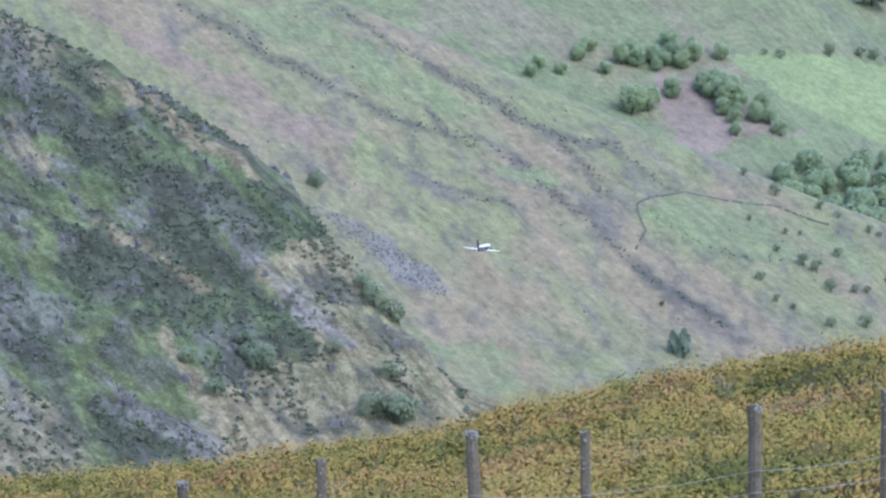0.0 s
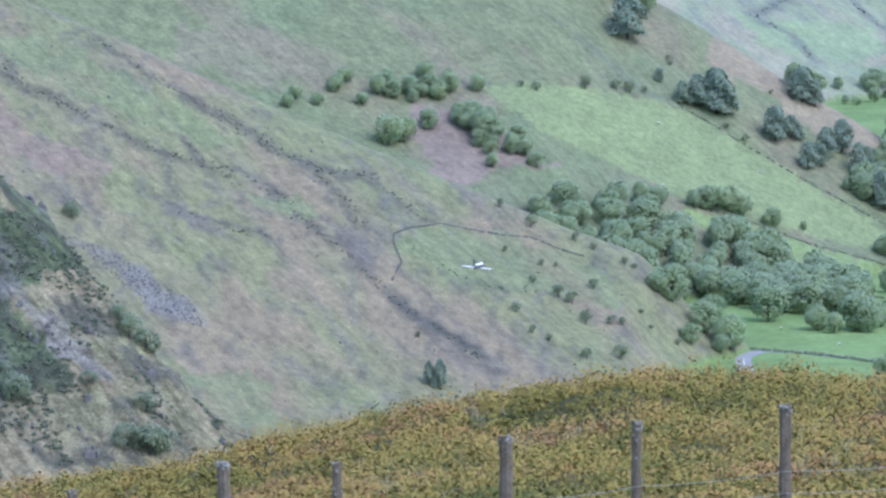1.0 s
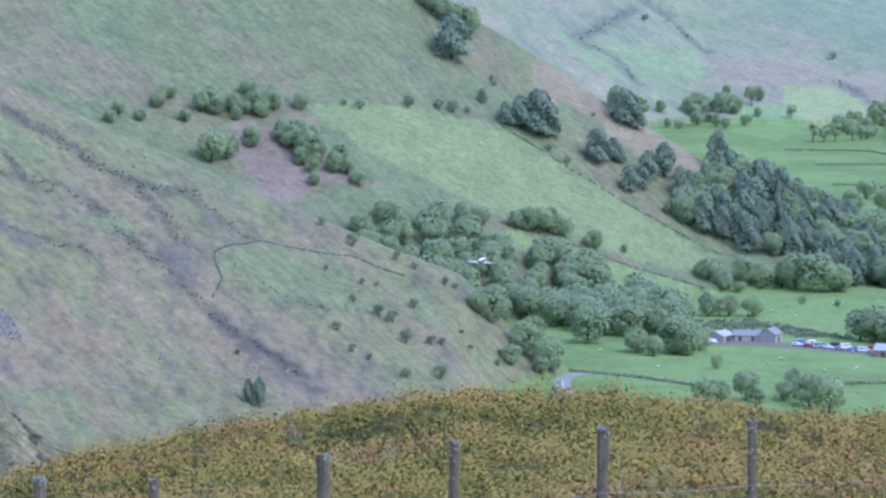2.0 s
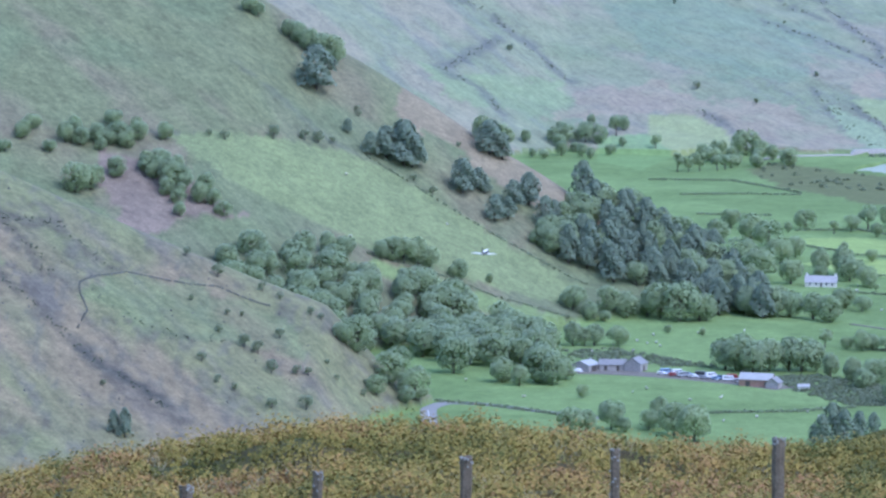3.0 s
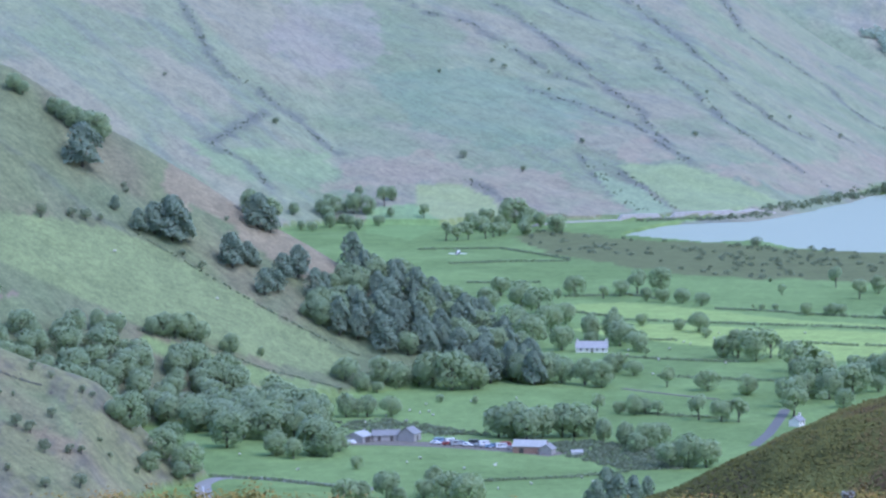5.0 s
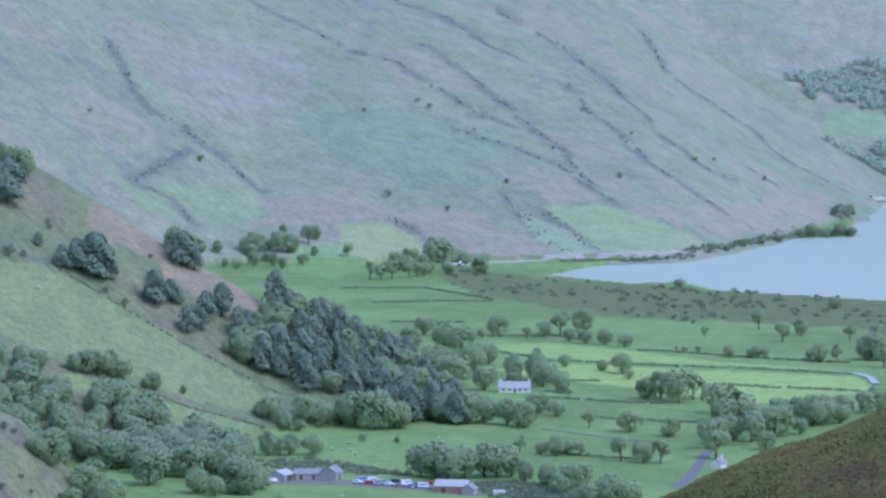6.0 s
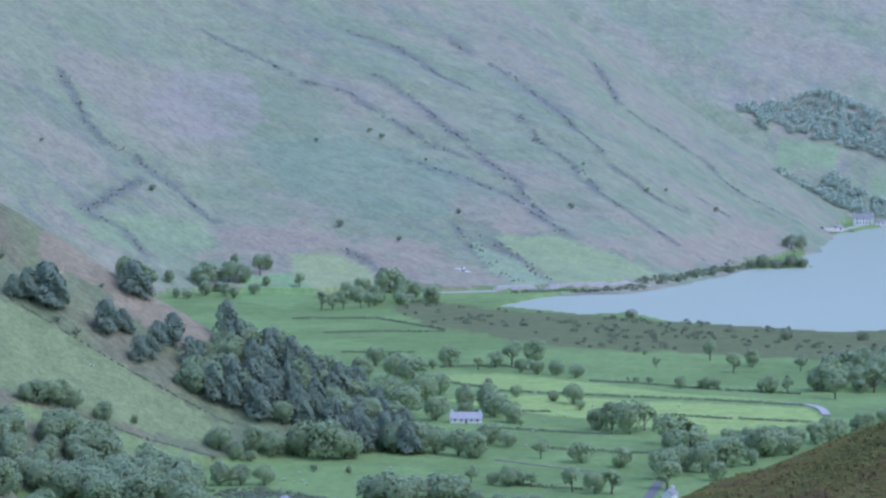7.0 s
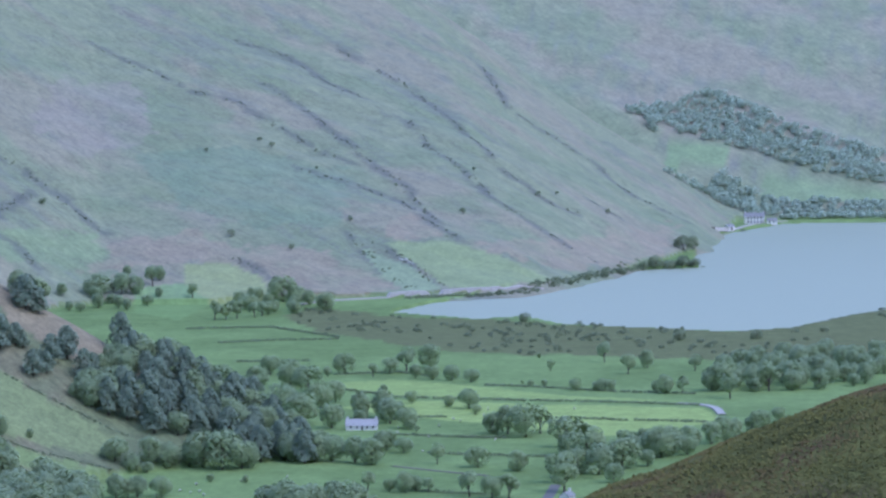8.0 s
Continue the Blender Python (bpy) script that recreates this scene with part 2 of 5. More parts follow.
HEDGE_OAKS = ((252, 2345, 5.2), (255, 2344, 7), (259, 2343, 7), (242, 2347, 7), (217, 2378, 2.9), (221, 2372, 3.5), (228, 2371, 4.1), (239, 2449, 6.7), (240, 2525, 3.1), (282, 2337, 5.8), (285, 2322, 10.4), (294, 2320, 9.8), (310, 2329, 13.3), (316, 2327, 16.8), (314, 2289, 14.2), (333, 2335, 12.2), (338, 2319, 14.4), (352, 2336, 14.5), (278, 2425, 12), (292, 2457, 10.7), (315, 2433, 9.7), (273, 2494, 12.3))
LANE_OAKS = ((111, 1944, 8.6), (120, 1938, 6.2), (126, 1933, 9.6), (131, 1936, 7.2), (136, 1932, 7.2), (152, 1914, 11.8), (161, 1909, 10.9), (168, 1907, 10.9), (147, 2030, 10), (164, 2015, 10), (180, 1999, 9.9), (193, 1956, 14.5), (193, 1923, 14.3), (123, 2205, 8.2), (137, 2203, 13.6), (144, 2182, 10.8), (147, 2160, 4.3), (127, 2088, 9.3), (135, 2076, 7.7))
BANK_OAKS = ((226, 1997, 14.9), (243, 2055, 11.7), (247, 2031, 15.1), (264, 2062, 11.8), (291, 2105, 9.9), (302, 2126, 8.5), (309, 2139, 9.6), (278, 2086, 10.4), (255, 2053, 12.7), (214, 1981, 14.7), (238, 2056, 10.2), (322, 2175, 7))
FOOT_OAKS = ((57, 2942, 10.1), (68, 2815, 12.5), (82, 2824, 13.2), (93, 2831, 10.4), (115, 2939, 18.1), (21, 2952, 13.1), (32, 2966, 14.6), (-30, 2147, 14.8), (-40, 2148, 13.2), (98, 2839, 10.5), (75, 2817, 10.4), (12, 2953, 14.5), (-1, 2952, 12.3), (122, 2954, 10.9))
FELL_THORNS = ((86, 3068, 6), (74, 3238, 4), (121, 3262, 4.8), (113, 3274, 4.4), (249, 3166, 5.5), (168, 3110, 3.8), (125, 3046, 5.2), (312, 3286, 3.2), (267, 3285, 3.2), (-39, 3088, 5.3), (206, 3212, 2.8), (151, 3229, 2.8), (329, 3311, 3.3), (368, 3333, 4.9), (-40, 3087, 3.8), (168, 3113, 3.4), (-114, 3108, 3.4), (314, 3292, 3.2))
SLOPE_THORNS = ((-145, 1749, 3.9), (-132, 1740, 6), (-115, 1739, 4.3), (-108, 1737, 3.4), (-96, 1731, 3.8), (-92, 1730, 3), (-128, 1695, 3.4), (-126, 1711, 3), (-121, 1713, 2.5), (-118, 1690, 5.9), (-113, 1688, 5.4), (-106, 1705, 4.6), (-107, 1675, 6.2), (-125, 1653, 3.7), (-119, 1651, 3.3), (-98, 1680, 4.2), (-94, 1683, 3.7), (-105, 1645, 4.5), (-93, 1654, 6.1), (-74, 1703, 3.4), (-74, 1713, 2.5), (-132, 1665, 4.1), (-164, 1624, 2.8), (-140, 1713, 3), (-88, 1701, 2.5), (-84, 1697, 2.5))
SLOPE_PINES = ((-153, 1592, 10.7), (-157, 1593, 8.3))
CRAG_THORNS = ((-198, 1229, 9.3), (-204, 1228, 7.4), (-195, 1232, 6.8), (-202, 1250, 5.3), (-213, 1289, 7.1), (-208, 1289, 6.5), (-217, 1294, 4.9), (-235, 1233, 7.8), (-241, 1242, 4.7), (-218, 1249, 3.8), (-238, 1235, 6.2), (-243, 1205, 4.6), (-253, 1218, 4.3), (-289, 1625, 6.1))
SHORE_BUSHES = ((311, 3042, 4.5), (326, 3081, 5.3), (340, 3104, 5.4), (355, 3134, 5.4), (377, 3182, 7.1), (385, 3185, 8.7), (395, 3187, 8.7), (405, 3190, 7.9), (414, 3193, 5.5), (422, 3319, 10.7), (431, 3338, 9.1), (499, 3565, 6.2), (330, 2621, 7.1), (375, 2620, 5.9), (254, 2758, 6.1), (298, 3025, 3.7))
PINE_WOOD = ((-12, 2066), (-9, 2098), (3, 2120), (10, 2148), (30, 2142), (60, 2130), (88, 2112), (95, 2040), (70, 2045), (43, 2062), (18, 2056))
OAK_WOOD = ((-145, 1921), (-104, 1963), (-80, 1966), (-42, 1981), (-29, 1975), (-9, 1932), (0, 1818), (-25, 1857), (-43, 1855), (-58, 1891), (-69, 1900), (-88, 1890), (-120, 1880), (-145, 1890))
PLANTATION = ((436, 3875), (536, 3939), (594, 3866), (661, 3841), (647, 3759), (580, 3781), (528, 3814), (464, 3831))
PLANTATION_LOW = ((442, 3655), (512, 3761), (536, 3739), (529, 3675), (515, 3683), (490, 3706))
SHORE_WOOD = ((532, 3674), (629, 3655), (642, 3733), (539, 3724))
MARSH = ((134, 2897), (179, 2819), (260, 2749), (308, 2716), (370, 2674), (406, 2693), (455, 2767), (560, 2900), (720, 2800), (600, 2450), (418, 2435), (344, 2488), (271, 2534), (195, 2565), (167, 2634), (125, 2707), (110, 2837))
STREAM_WOOD = ((188, 1912), (208, 2064), (237, 2096), (273, 2075), (304, 2140), (333, 2173), (283, 2049), (226, 1979), (203, 1905))
FAR_WOOD = ((305, 2336), (342, 2472), (434, 2525), (403, 2344), (346, 2298))
GULLY_WOOD = ((-263, 1944), (-243, 1982), (-190, 2014), (-159, 2007), (-187, 1989), (-239, 1952))
GULLY_WOOD_LOW = ((-186, 1980), (-168, 1992), (-145, 1960), (-163, 1938), (-179, 1955))
FOOT_WOOD = ((-28, 2937), (-7, 2986), (38, 3010), (41, 2948), (15, 2870), (-21, 2890))
FOOT_WOOD_LOW = ((64, 2878), (73, 2935), (110, 2946), (125, 2950), (152, 2923), (141, 2850), (98, 2830))
SHORE_LINE = ((280, 2997), (307, 3046), (337, 3109), (373, 3180), (384, 3200), (414, 3195))
STREAM_SCRUB = ((85, 1840), (103, 1851), (133, 1812), (133, 1761), (111, 1760), (90, 1802))
BARN_SCRUB = ((0, 1909), (22, 1925), (40, 1901), (63, 1873), (40, 1865), (3, 1887))
HEDGES = (
    ((67, 2656), (100, 2660), (136, 2659)),
    ((73, 2535), (114, 2537)),
    ((124, 2457), (157, 2467), (176, 2434)),
    ((148, 2327), (189, 2309), (253, 2283), (295, 2260)),
    ((222, 2211), (251, 2191)),
    ((254, 2193), (287, 2174)),
    ((139, 2230), (166, 2226)),
    ((134, 2156), (170, 2134), (187, 2127)),
    ((146, 2072), (181, 2053), (205, 2042)),
    ((50, 2759), (100, 2757), (137, 2671)),
    ((121, 2375), (145, 2340)),
    ((56, 1728), (89, 1738), (113, 1755)),
    ((-49, 1747), (-23, 1733), (3, 1710)),
    ((3, 1894), (24, 1907), (40, 1877), (63, 1865)),
    ((121, 1947), (141, 1929), (161, 1920)),
    ((100, 1834), (119, 1812), (131, 1791)),
    ((198, 2381), (226, 2365), (264, 2336), (300, 2315)),
)
FIELD_WALLS = (
    ((-90, 2077), (-64, 2068), (-38, 2063), (10, 2050)),
    ((-86, 1985), (-47, 2001), (-15, 2008), (3, 2009)),
    ((-177, 1660), (-175, 1675), (-179, 1686), (-180, 1693), (-175, 1703), (-165, 1717), (-156, 1721), (-141, 1726), (-131, 1731), (-118, 1729), (-111, 1729)),
)
DITCH = ((-174, 1645), (-165, 1638), (-154, 1634), (-141, 1627))
ROAD = ((-45, 1634), (-49, 1690), (-51, 1726), (-45, 1745), (-28, 1740), (-6, 1721), (15, 1708))
LAKE_ROAD = ((121, 2913), (144, 2939), (188, 2957), (252, 2978), (288, 3002))
LANE = ((285, 2271), (297, 2262), (301, 2243), (299, 2210))
VALLEY_ROAD = ((167, 1827), (176, 1861), (187, 1921), (192, 1950))
FARM_TRACK = ((127, 2027), (146, 2005), (166, 1986))
FIELDS.update({
    "c_field": (((-174, 2013), (-100, 2072), (-89, 2075), (-64, 2067), (-38, 2062), (9, 2048), (-2, 2021), (-47, 2006), (-86, 1988), (-101, 1993), (-126, 1991), (-145, 1988)), (0.168, 0.206, 0.083)),
    "c_low": (((-88, 1981), (-47, 1999), (3, 2009), (-7, 1932), (-32, 1985), (-71, 1970)), (0.16, 0.215, 0.075)),
    "d_field": (((188, 3074), (229, 3083), (279, 3052), (300, 3035), (258, 2977), (225, 2977), (206, 3035)), (0.205, 0.255, 0.1)),
    "d_pale": (((53, 3015), (82, 3021), (104, 2991), (111, 2940), (69, 2931), (52, 2963)), (0.23, 0.265, 0.1)),
    "d_strip": (((172, 3063), (199, 3033), (221, 2977), (198, 2959), (182, 3007)), (0.2, 0.255, 0.125)),
    "d_green": (((21, 2960), (52, 2977), (69, 2931), (46, 2817), (18, 2872)), (0.17, 0.26, 0.09)),
    "e_field": (((448, 3702), (475, 3820), (526, 3814), (515, 3772), (475, 3770)), (0.18, 0.25, 0.11)),
    "e_field2": (((544, 3760), (588, 3768), (645, 3747), (641, 3725), (539, 3726)), (0.18, 0.245, 0.11)),
    # these two pastures have a break of sun painted into their green
    "sunlit1": (((116, 2278), (147, 2314), (294, 2248), (298, 2180), (240, 2120), (142, 2240)), (0.27, 0.355, 0.11)),
    "sunlit2": (((111, 2408), (154, 2426), (234, 2326), (295, 2277), (148, 2339)), (0.25, 0.335, 0.105)),
    "brackC": (((-203, 1982), (-174, 1987), (-136, 1964), (-169, 1929), (-185, 1900)), (0.185, 0.145, 0.105)),
    "ridgeC": (((-80, 2135), (-60, 2122), (0, 2100), (30, 2090), (30, 2150), (-80, 2170)), (0.215, 0.178, 0.105)),
    "marsh": (MARSH, (0.13, 0.147, 0.062)),
})
# patches with soft, ragged edges: form they lie on, colour, strength, outlines
PATCHES = (
    (1, (0.17, 0.145, 0.088), 0.9, (
        ((-327, 1313), (-321, 1305), (-309, 1292), (-310, 1282), (-322, 1288)),
        ((-289, 1273), (-276, 1275), (-264, 1272), (-253, 1263), (-260, 1259), (-276, 1268)),
        ((-265, 1236), (-252, 1219), (-237, 1204), (-232, 1187), (-239, 1182), (-249, 1203), (-260, 1218)),
        ((-312, 1356), (-279, 1347), (-252, 1332), (-256, 1324), (-278, 1334), (-304, 1344)))),
    (1, (0.185, 0.16, 0.095), 1.0, (
        ((-241, 1300), (-222, 1345), (-150, 1360), (-120, 1300), (-150, 1200), (-195, 1150), (-236, 1160), (-241, 1196), (-240, 1221), (-231, 1240), (-223, 1250), (-229, 1265), (-239, 1271), (-249, 1280)),)),
    (1, (0.15, 0.142, 0.122), 0.85, (
        ((-276, 1200), (-258, 1188), (-246, 1188), (-234, 1184), (-245, 1174), (-263, 1184)),
        ((-242, 1287), (-227, 1273), (-210, 1259), (-217, 1255), (-236, 1270)),
        ((-260, 1295), (-250, 1293), (-240, 1283), (-250, 1282)))),
    (2, (0.145, 0.138, 0.12), 0.85, (((-289, 1610), (-275, 1612), (-257, 1603), (-242, 1597), (-233, 1580), (-253, 1579), (-262, 1588)),)),
    (2, (0.19, 0.14, 0.1), 0.8, (
        ((-386, 1702), (-355, 1689), (-329, 1683), (-301, 1672), (-280, 1669), (-282, 1656), (-306, 1653), (-333, 1664), (-367, 1682)),)),
    (2, (0.11, 0.1, 0.075), 0.85, (
        ((-305, 1637), (-296, 1642), (-283, 1629), (-294, 1629)),
        ((-268, 1660), (-250, 1665), (-231, 1653), (-243, 1647), (-258, 1650)),
        ((-207, 1690), (-189, 1684), (-181, 1671), (-195, 1666)))),
    (2, (0.14, 0.175, 0.072), 0.65, (
        ((-179, 1686), (-171, 1710), (-136, 1726), (-104, 1720), (-94, 1694), (-122, 1688), (-153, 1677)),
        ((-348, 1741), (-316, 1761), (-278, 1740), (-236, 1725), (-252, 1712), (-286, 1712), (-323, 1722)),
        ((-236, 1686), (-216, 1696), (-206, 1686), (-220, 1676)),
        ((-240, 1544), (-219, 1561), (-204, 1551), (-210, 1522), (-227, 1538)))),
    (3, (0.185, 0.16, 0.1), 0.6, (
        ((-308, 2003), (-272, 2013), (-244, 1985), (-258, 1966), (-302, 1966)),
        ((-184, 2013), (-168, 1997), (-154, 1951), (-190, 1921), (-204, 1936), (-197, 1991)))),
    (4, (0.248, 0.2, 0.126), 0.75, (
        ((-14, 2990), (16, 3059), (61, 3083), (91, 3048), (117, 3058), (151, 3047), (175, 3005), (190, 2975), (161, 2954), (132, 2963), (115, 2996), (90, 3016), (53, 3022), (15, 3002)),
        ((188, 3104), (214, 3146), (230, 3097), (198, 3082)),
        ((247, 3074), (307, 3148), (386, 3322), (435, 3449), (399, 3259), (331, 3111), (308, 3078), (284, 3067)))),
    (4, (0.235, 0.205, 0.155), 0.6, (((-32, 3345), (25, 3383), (41, 3273), (-11, 3202), (-51, 3221)),)),
    (4, (0.135, 0.195, 0.105), 0.6, (
        ((24, 3223), (97, 3258), (176, 3231), (161, 3097), (100, 3095), (54, 3117)),)),
    (4, (0.17, 0.235, 0.095), 0.7, (((-99, 3001), (-73, 3008), (-7, 3072), (1, 3025), (-29, 2976), (-76, 2963)),)),
)
# gullies, sheep tracks and tumbled walls, dark with heather and rushes
SLOPE_LINES = (
    ((-313, 1770), (-295, 1764), (-270, 1748), (-249, 1740), (-233, 1732), (-211, 1727), (-195, 1737)),
    ((-337, 1728), (-320, 1708), (-293, 1701), (-271, 1695), (-252, 1700), (-241, 1693)),
    ((-359, 1726), (-344, 1720), (-332, 1712), (-311, 1705), (-293, 1701)),
    ((-214, 1684), (-194, 1668), (-179, 1651), (-164, 1638), (-149, 1629), (-134, 1618)),
    ((-212, 1721), (-195, 1702), (-190, 1692)),
    ((-193, 1736), (-181, 1724), (-169, 1715)),
    ((-244, 1704), (-224, 1695), (-206, 1681)),
    ((-255, 1656), (-238, 1656), (-220, 1663)),
    ((-263, 1711), (-247, 1701), (-237, 1692)),
    ((-253, 1747), (-231, 1729), (-213, 1724), (-191, 1737)),
    ((-160, 1680), (-141, 1678), (-125, 1690)),
)
PASTURE_LINES = (((-183, 2013), (-160, 2019), (-135, 2028), (-114, 2054)), ((-151, 2100), (-130, 2091), (-113, 2077), (-92, 2072), (-71, 2068)))
FELL_LINES = (
    ((-8, 3450), (26, 3423), (59, 3385)),
    ((67, 3376), (100, 3366), (123, 3326), (154, 3279), (177, 3257)),
    ((122, 3420), (142, 3397), (164, 3333), (179, 3298), (200, 3241)),
    ((135, 3226), (174, 3203), (204, 3179), (224, 3127), (240, 3086)),
    ((226, 3388), (238, 3324), (259, 3275), (274, 3214), (306, 3171), (338, 3141)),
    ((185, 3567), (233, 3507), (265, 3412), (284, 3339)),
    ((308, 3679), (317, 3570), (354, 3544), (379, 3530), (404, 3476), (441, 3463)),
    ((291, 3318), (320, 3279), (341, 3285)),
    ((357, 3359), (382, 3339)),
    ((-107, 3259), (-81, 3162), (-49, 3141), (-22, 3101), (4, 3068)),
    ((164, 3093), (186, 3013), (202, 2963)),
    ((179, 3078), (203, 3034), (221, 2983)),
    ((83, 3034), (104, 3001), (122, 2976)),
    ((-84, 3007), (-45, 3104)),
    ((-84, 3007), (-58, 3005), (-41, 2966)),
    ((105, 3531), (143, 3516), (171, 3462), (199, 3436)),
    ((200, 3241), (214, 3209), (228, 3128)),
)


def blend(base, colour, amount):
    return base + (np.array(colour) - base) * np.asarray(amount)[..., None]


def line_cover(x, y, lines, width, wander):
    """How strongly a place belongs to one of the lines: 1 on it, 0 a width away, broken here and there."""
    best = np.full(np.shape(x), 1e9)
    dx, dy = wander * (patchy(x / 14, y / 14, 61, 2) - 0.5), 2 * wander * (patchy(x / 14, y / 14, 62, 2) - 0.5)
    for line in lines:
        best = np.minimum(best, nearness(x + dx, y + dy, line))
    return step(width, 0.25 * width, best) * step(0.25, 0.45, patchy(x / 11, y / 22, 63, 3))


def plant_cover(x, y, z, owner):
    """Plant cover colour at each place on the plan, with painted haze and sun."""
    n1, n2 = patchy(x / 60, y / 60, 3, 4), patchy(x / 18, y / 18, 4, 3)
    uphill, along = 0.6 * -x + 0.8 * y, 0.8 * x + 0.6 * y
    wobble = 30 * (n1 - 0.5)
    streak = patchy((along + wobble) / 9, uphill / 60, 6, 3)
    broad = patchy((along + wobble) / 45, uphill / 120, 7, 3)
    thread = np.abs(patchy((along + 0.4 * wobble) / 38, uphill / 500, 14, 3) - 0.5)
    line = step(0.03, 0.008, thread) * step(0.35, 0.6, n1)
    flecks = step(0.6, 0.72, patchy(x / 5, y / 11, 19, 3))

    def line_on(where, lines, width, wander):
        full = np.zeros(x.shape)
        full[where] = line_cover(x[where], y[where], lines, width, wander)
        return full

    col = np.zeros((*x.shape, 3)) + (0.145, 0.215, 0.072)
    col = blend(col, (0.175, 0.255, 0.088), step(0.4, 0.6, n1))
    # the side valley below the crag is rough grazing too
    k = (owner == 0) & (y < 1600) & (x < -110)
    col[k] = (0.17, 0.158, 0.08)
    k = owner == 2
    # the bracken slope's colours are toned down to stand for cloud shadow
    c = blend(np.zeros((*x.shape, 3)) + (0.168, 0.16, 0.08), (0.193, 0.157, 0.09), step(0.42, 0.6, broad))
    c = blend(c, (0.148, 0.172, 0.066), 0.6 * step(0.46, 0.62, patchy((along + wobble) / 30, uphill / 70, 15, 3)))
    c = blend(c, (0.13, 0.115, 0.085), 0.55 * line)
    c = blend(c, (0.12, 0.105, 0.08), 0.6 * step(0.57, 0.7, streak) * step(0.45, 0.6, n2))
    c = blend(c, (0.11, 0.105, 0.075), 0.6 * flecks)
    c = blend(c, (0.075, 0.07, 0.05), 0.75 * line_on(k, SLOPE_LINES, 4.2, 6))
    c = blend(c, (0.06, 0.06, 0.045), 0.9 * step(4.0, 1.5, nearness(x, y, DITCH)))
    col[k] = c[k]
    # the crag: heather and bilberry over rock, bracken between
    k = owner == 1
    blot = patchy((along + wobble) / 16, uphill / 26, 16, 4)
    c = blend(np.zeros((*x.shape, 3)) + (0.058, 0.064, 0.042), (0.09, 0.108, 0.05), step(0.5, 0.6, blot))
    c = blend(c, (0.075, 0.1, 0.045), 0.6 * step(0.52, 0.62, n2))
    c = blend(c, (0.19, 0.165, 0.105), 0.7 * step(0.58, 0.66, broad))
    c = blend(c, (0.115, 0.112, 0.1), 0.6 * step(0.6, 0.66, patchy((along + wobble) / 7, uphill / 20, 18, 3)))
    col[k] = c[k]
    k = owner == 3
    # cloud shadow is painted into the pasture spur's colours too
    c = blend(np.zeros((*x.shape, 3)) + (0.14, 0.158, 0.07), (0.175, 0.15, 0.09), 0.7 * step(0.5, 0.66, broad))
    c = blend(c, (0.12, 0.155, 0.07), 0.6 * step(0.5, 0.65, n1))
    c = blend(c, (0.11, 0.12, 0.08), 0.6 * line_on(k, PASTURE_LINES, 4.0, 3))
    col[k] = c[k]
    k = (owner == 4) | (owner == 5)
    c = blend(np.zeros((*x.shape, 3)) + (0.186, 0.21, 0.108), (0.225, 0.197, 0.126), 0.7 * step(0.45, 0.62, broad))
    c = blend(c, (0.15, 0.19, 0.088), 0.7 * step(0.48, 0.65, n1))
    c = blend(c, (0.14, 0.15, 0.115), 0.55 * line)
    c = blend(c, (0.14, 0.15, 0.11), 0.45 * step(0.58, 0.7, streak) * step(0.4, 0.6, n2))
    col[k] = c[k]
    # the farthest hill is tinted paler and bluer to paint in haze
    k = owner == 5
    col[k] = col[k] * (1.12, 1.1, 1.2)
    k = owner == 6
    c = blend(np.zeros((*x.shape, 3)) + (0.07, 0.055, 0.022), (0.055, 0.06, 0.02), step(0.4, 0.6, patchy(x / 2.2, y / 2.2, 51, 3)))
    col[k] = c[k]
    k = owner == 7
    c = blend(np.zeros((*x.shape, 3)) + (0.105, 0.108, 0.034), (0.08, 0.058, 0.034), 0.8 * step(0.5, 0.66, patchy(x / 7, y / 9, 52, 3)))
    col[k] = c[k]
    dx, dy = patchy(x / 12, y / 12, 64, 3) - 0.5, 1.6 * (patchy(x / 12, y / 18, 65, 3) - 0.5)
    for form, colour, strength, outlines in PATCHES:
        wide = 10.0 if form < 3 else 22.0
        own = np.nonzero(owner == form)
        for outline in outlines:
            k = tuple(i[inside(x[own] + wide * dx[own], y[own] + wide * dy[own], outline)] for i in own)
            col[k] = blend(col[k], colour, strength * (0.6 + 0.4 * step(0.3, 0.55, n2[k])))
    k = owner == 1
    c = blend(col, (0.07, 0.072, 0.055), 0.75 * step(0.6, 0.7, patchy((along + wobble) / 12, uphill / 22, 66, 3)))
    col[k] = c[k]
    k = owner == 4
    c = blend(col, (0.085, 0.09, 0.07), 0.7 * line_on(k, FELL_LINES, 7.0, 7))
    col[k] = c[k]
    rough = ((owner > 0) & (owner < 6)).astype(float)
    for name, (outline, colour) in FIELDS.items():
        ragged = 3.0 if name in ("brackC", "ridgeC", "marsh") else 0.6
        k = inside(x + ragged * 5 * (n2 - 0.5), y + ragged * 12 * (n2 - 0.5), outline)
        col[k] = colour
        rough[k] = 0.25
    return np.concatenate([col, rough[..., None]], -1)


def span(*parts):
    """Runs of even steps, joined: (start, end, count)."""
    return np.concatenate([np.linspace(a, b, n, endpoint=False) for a, b, n in parts])


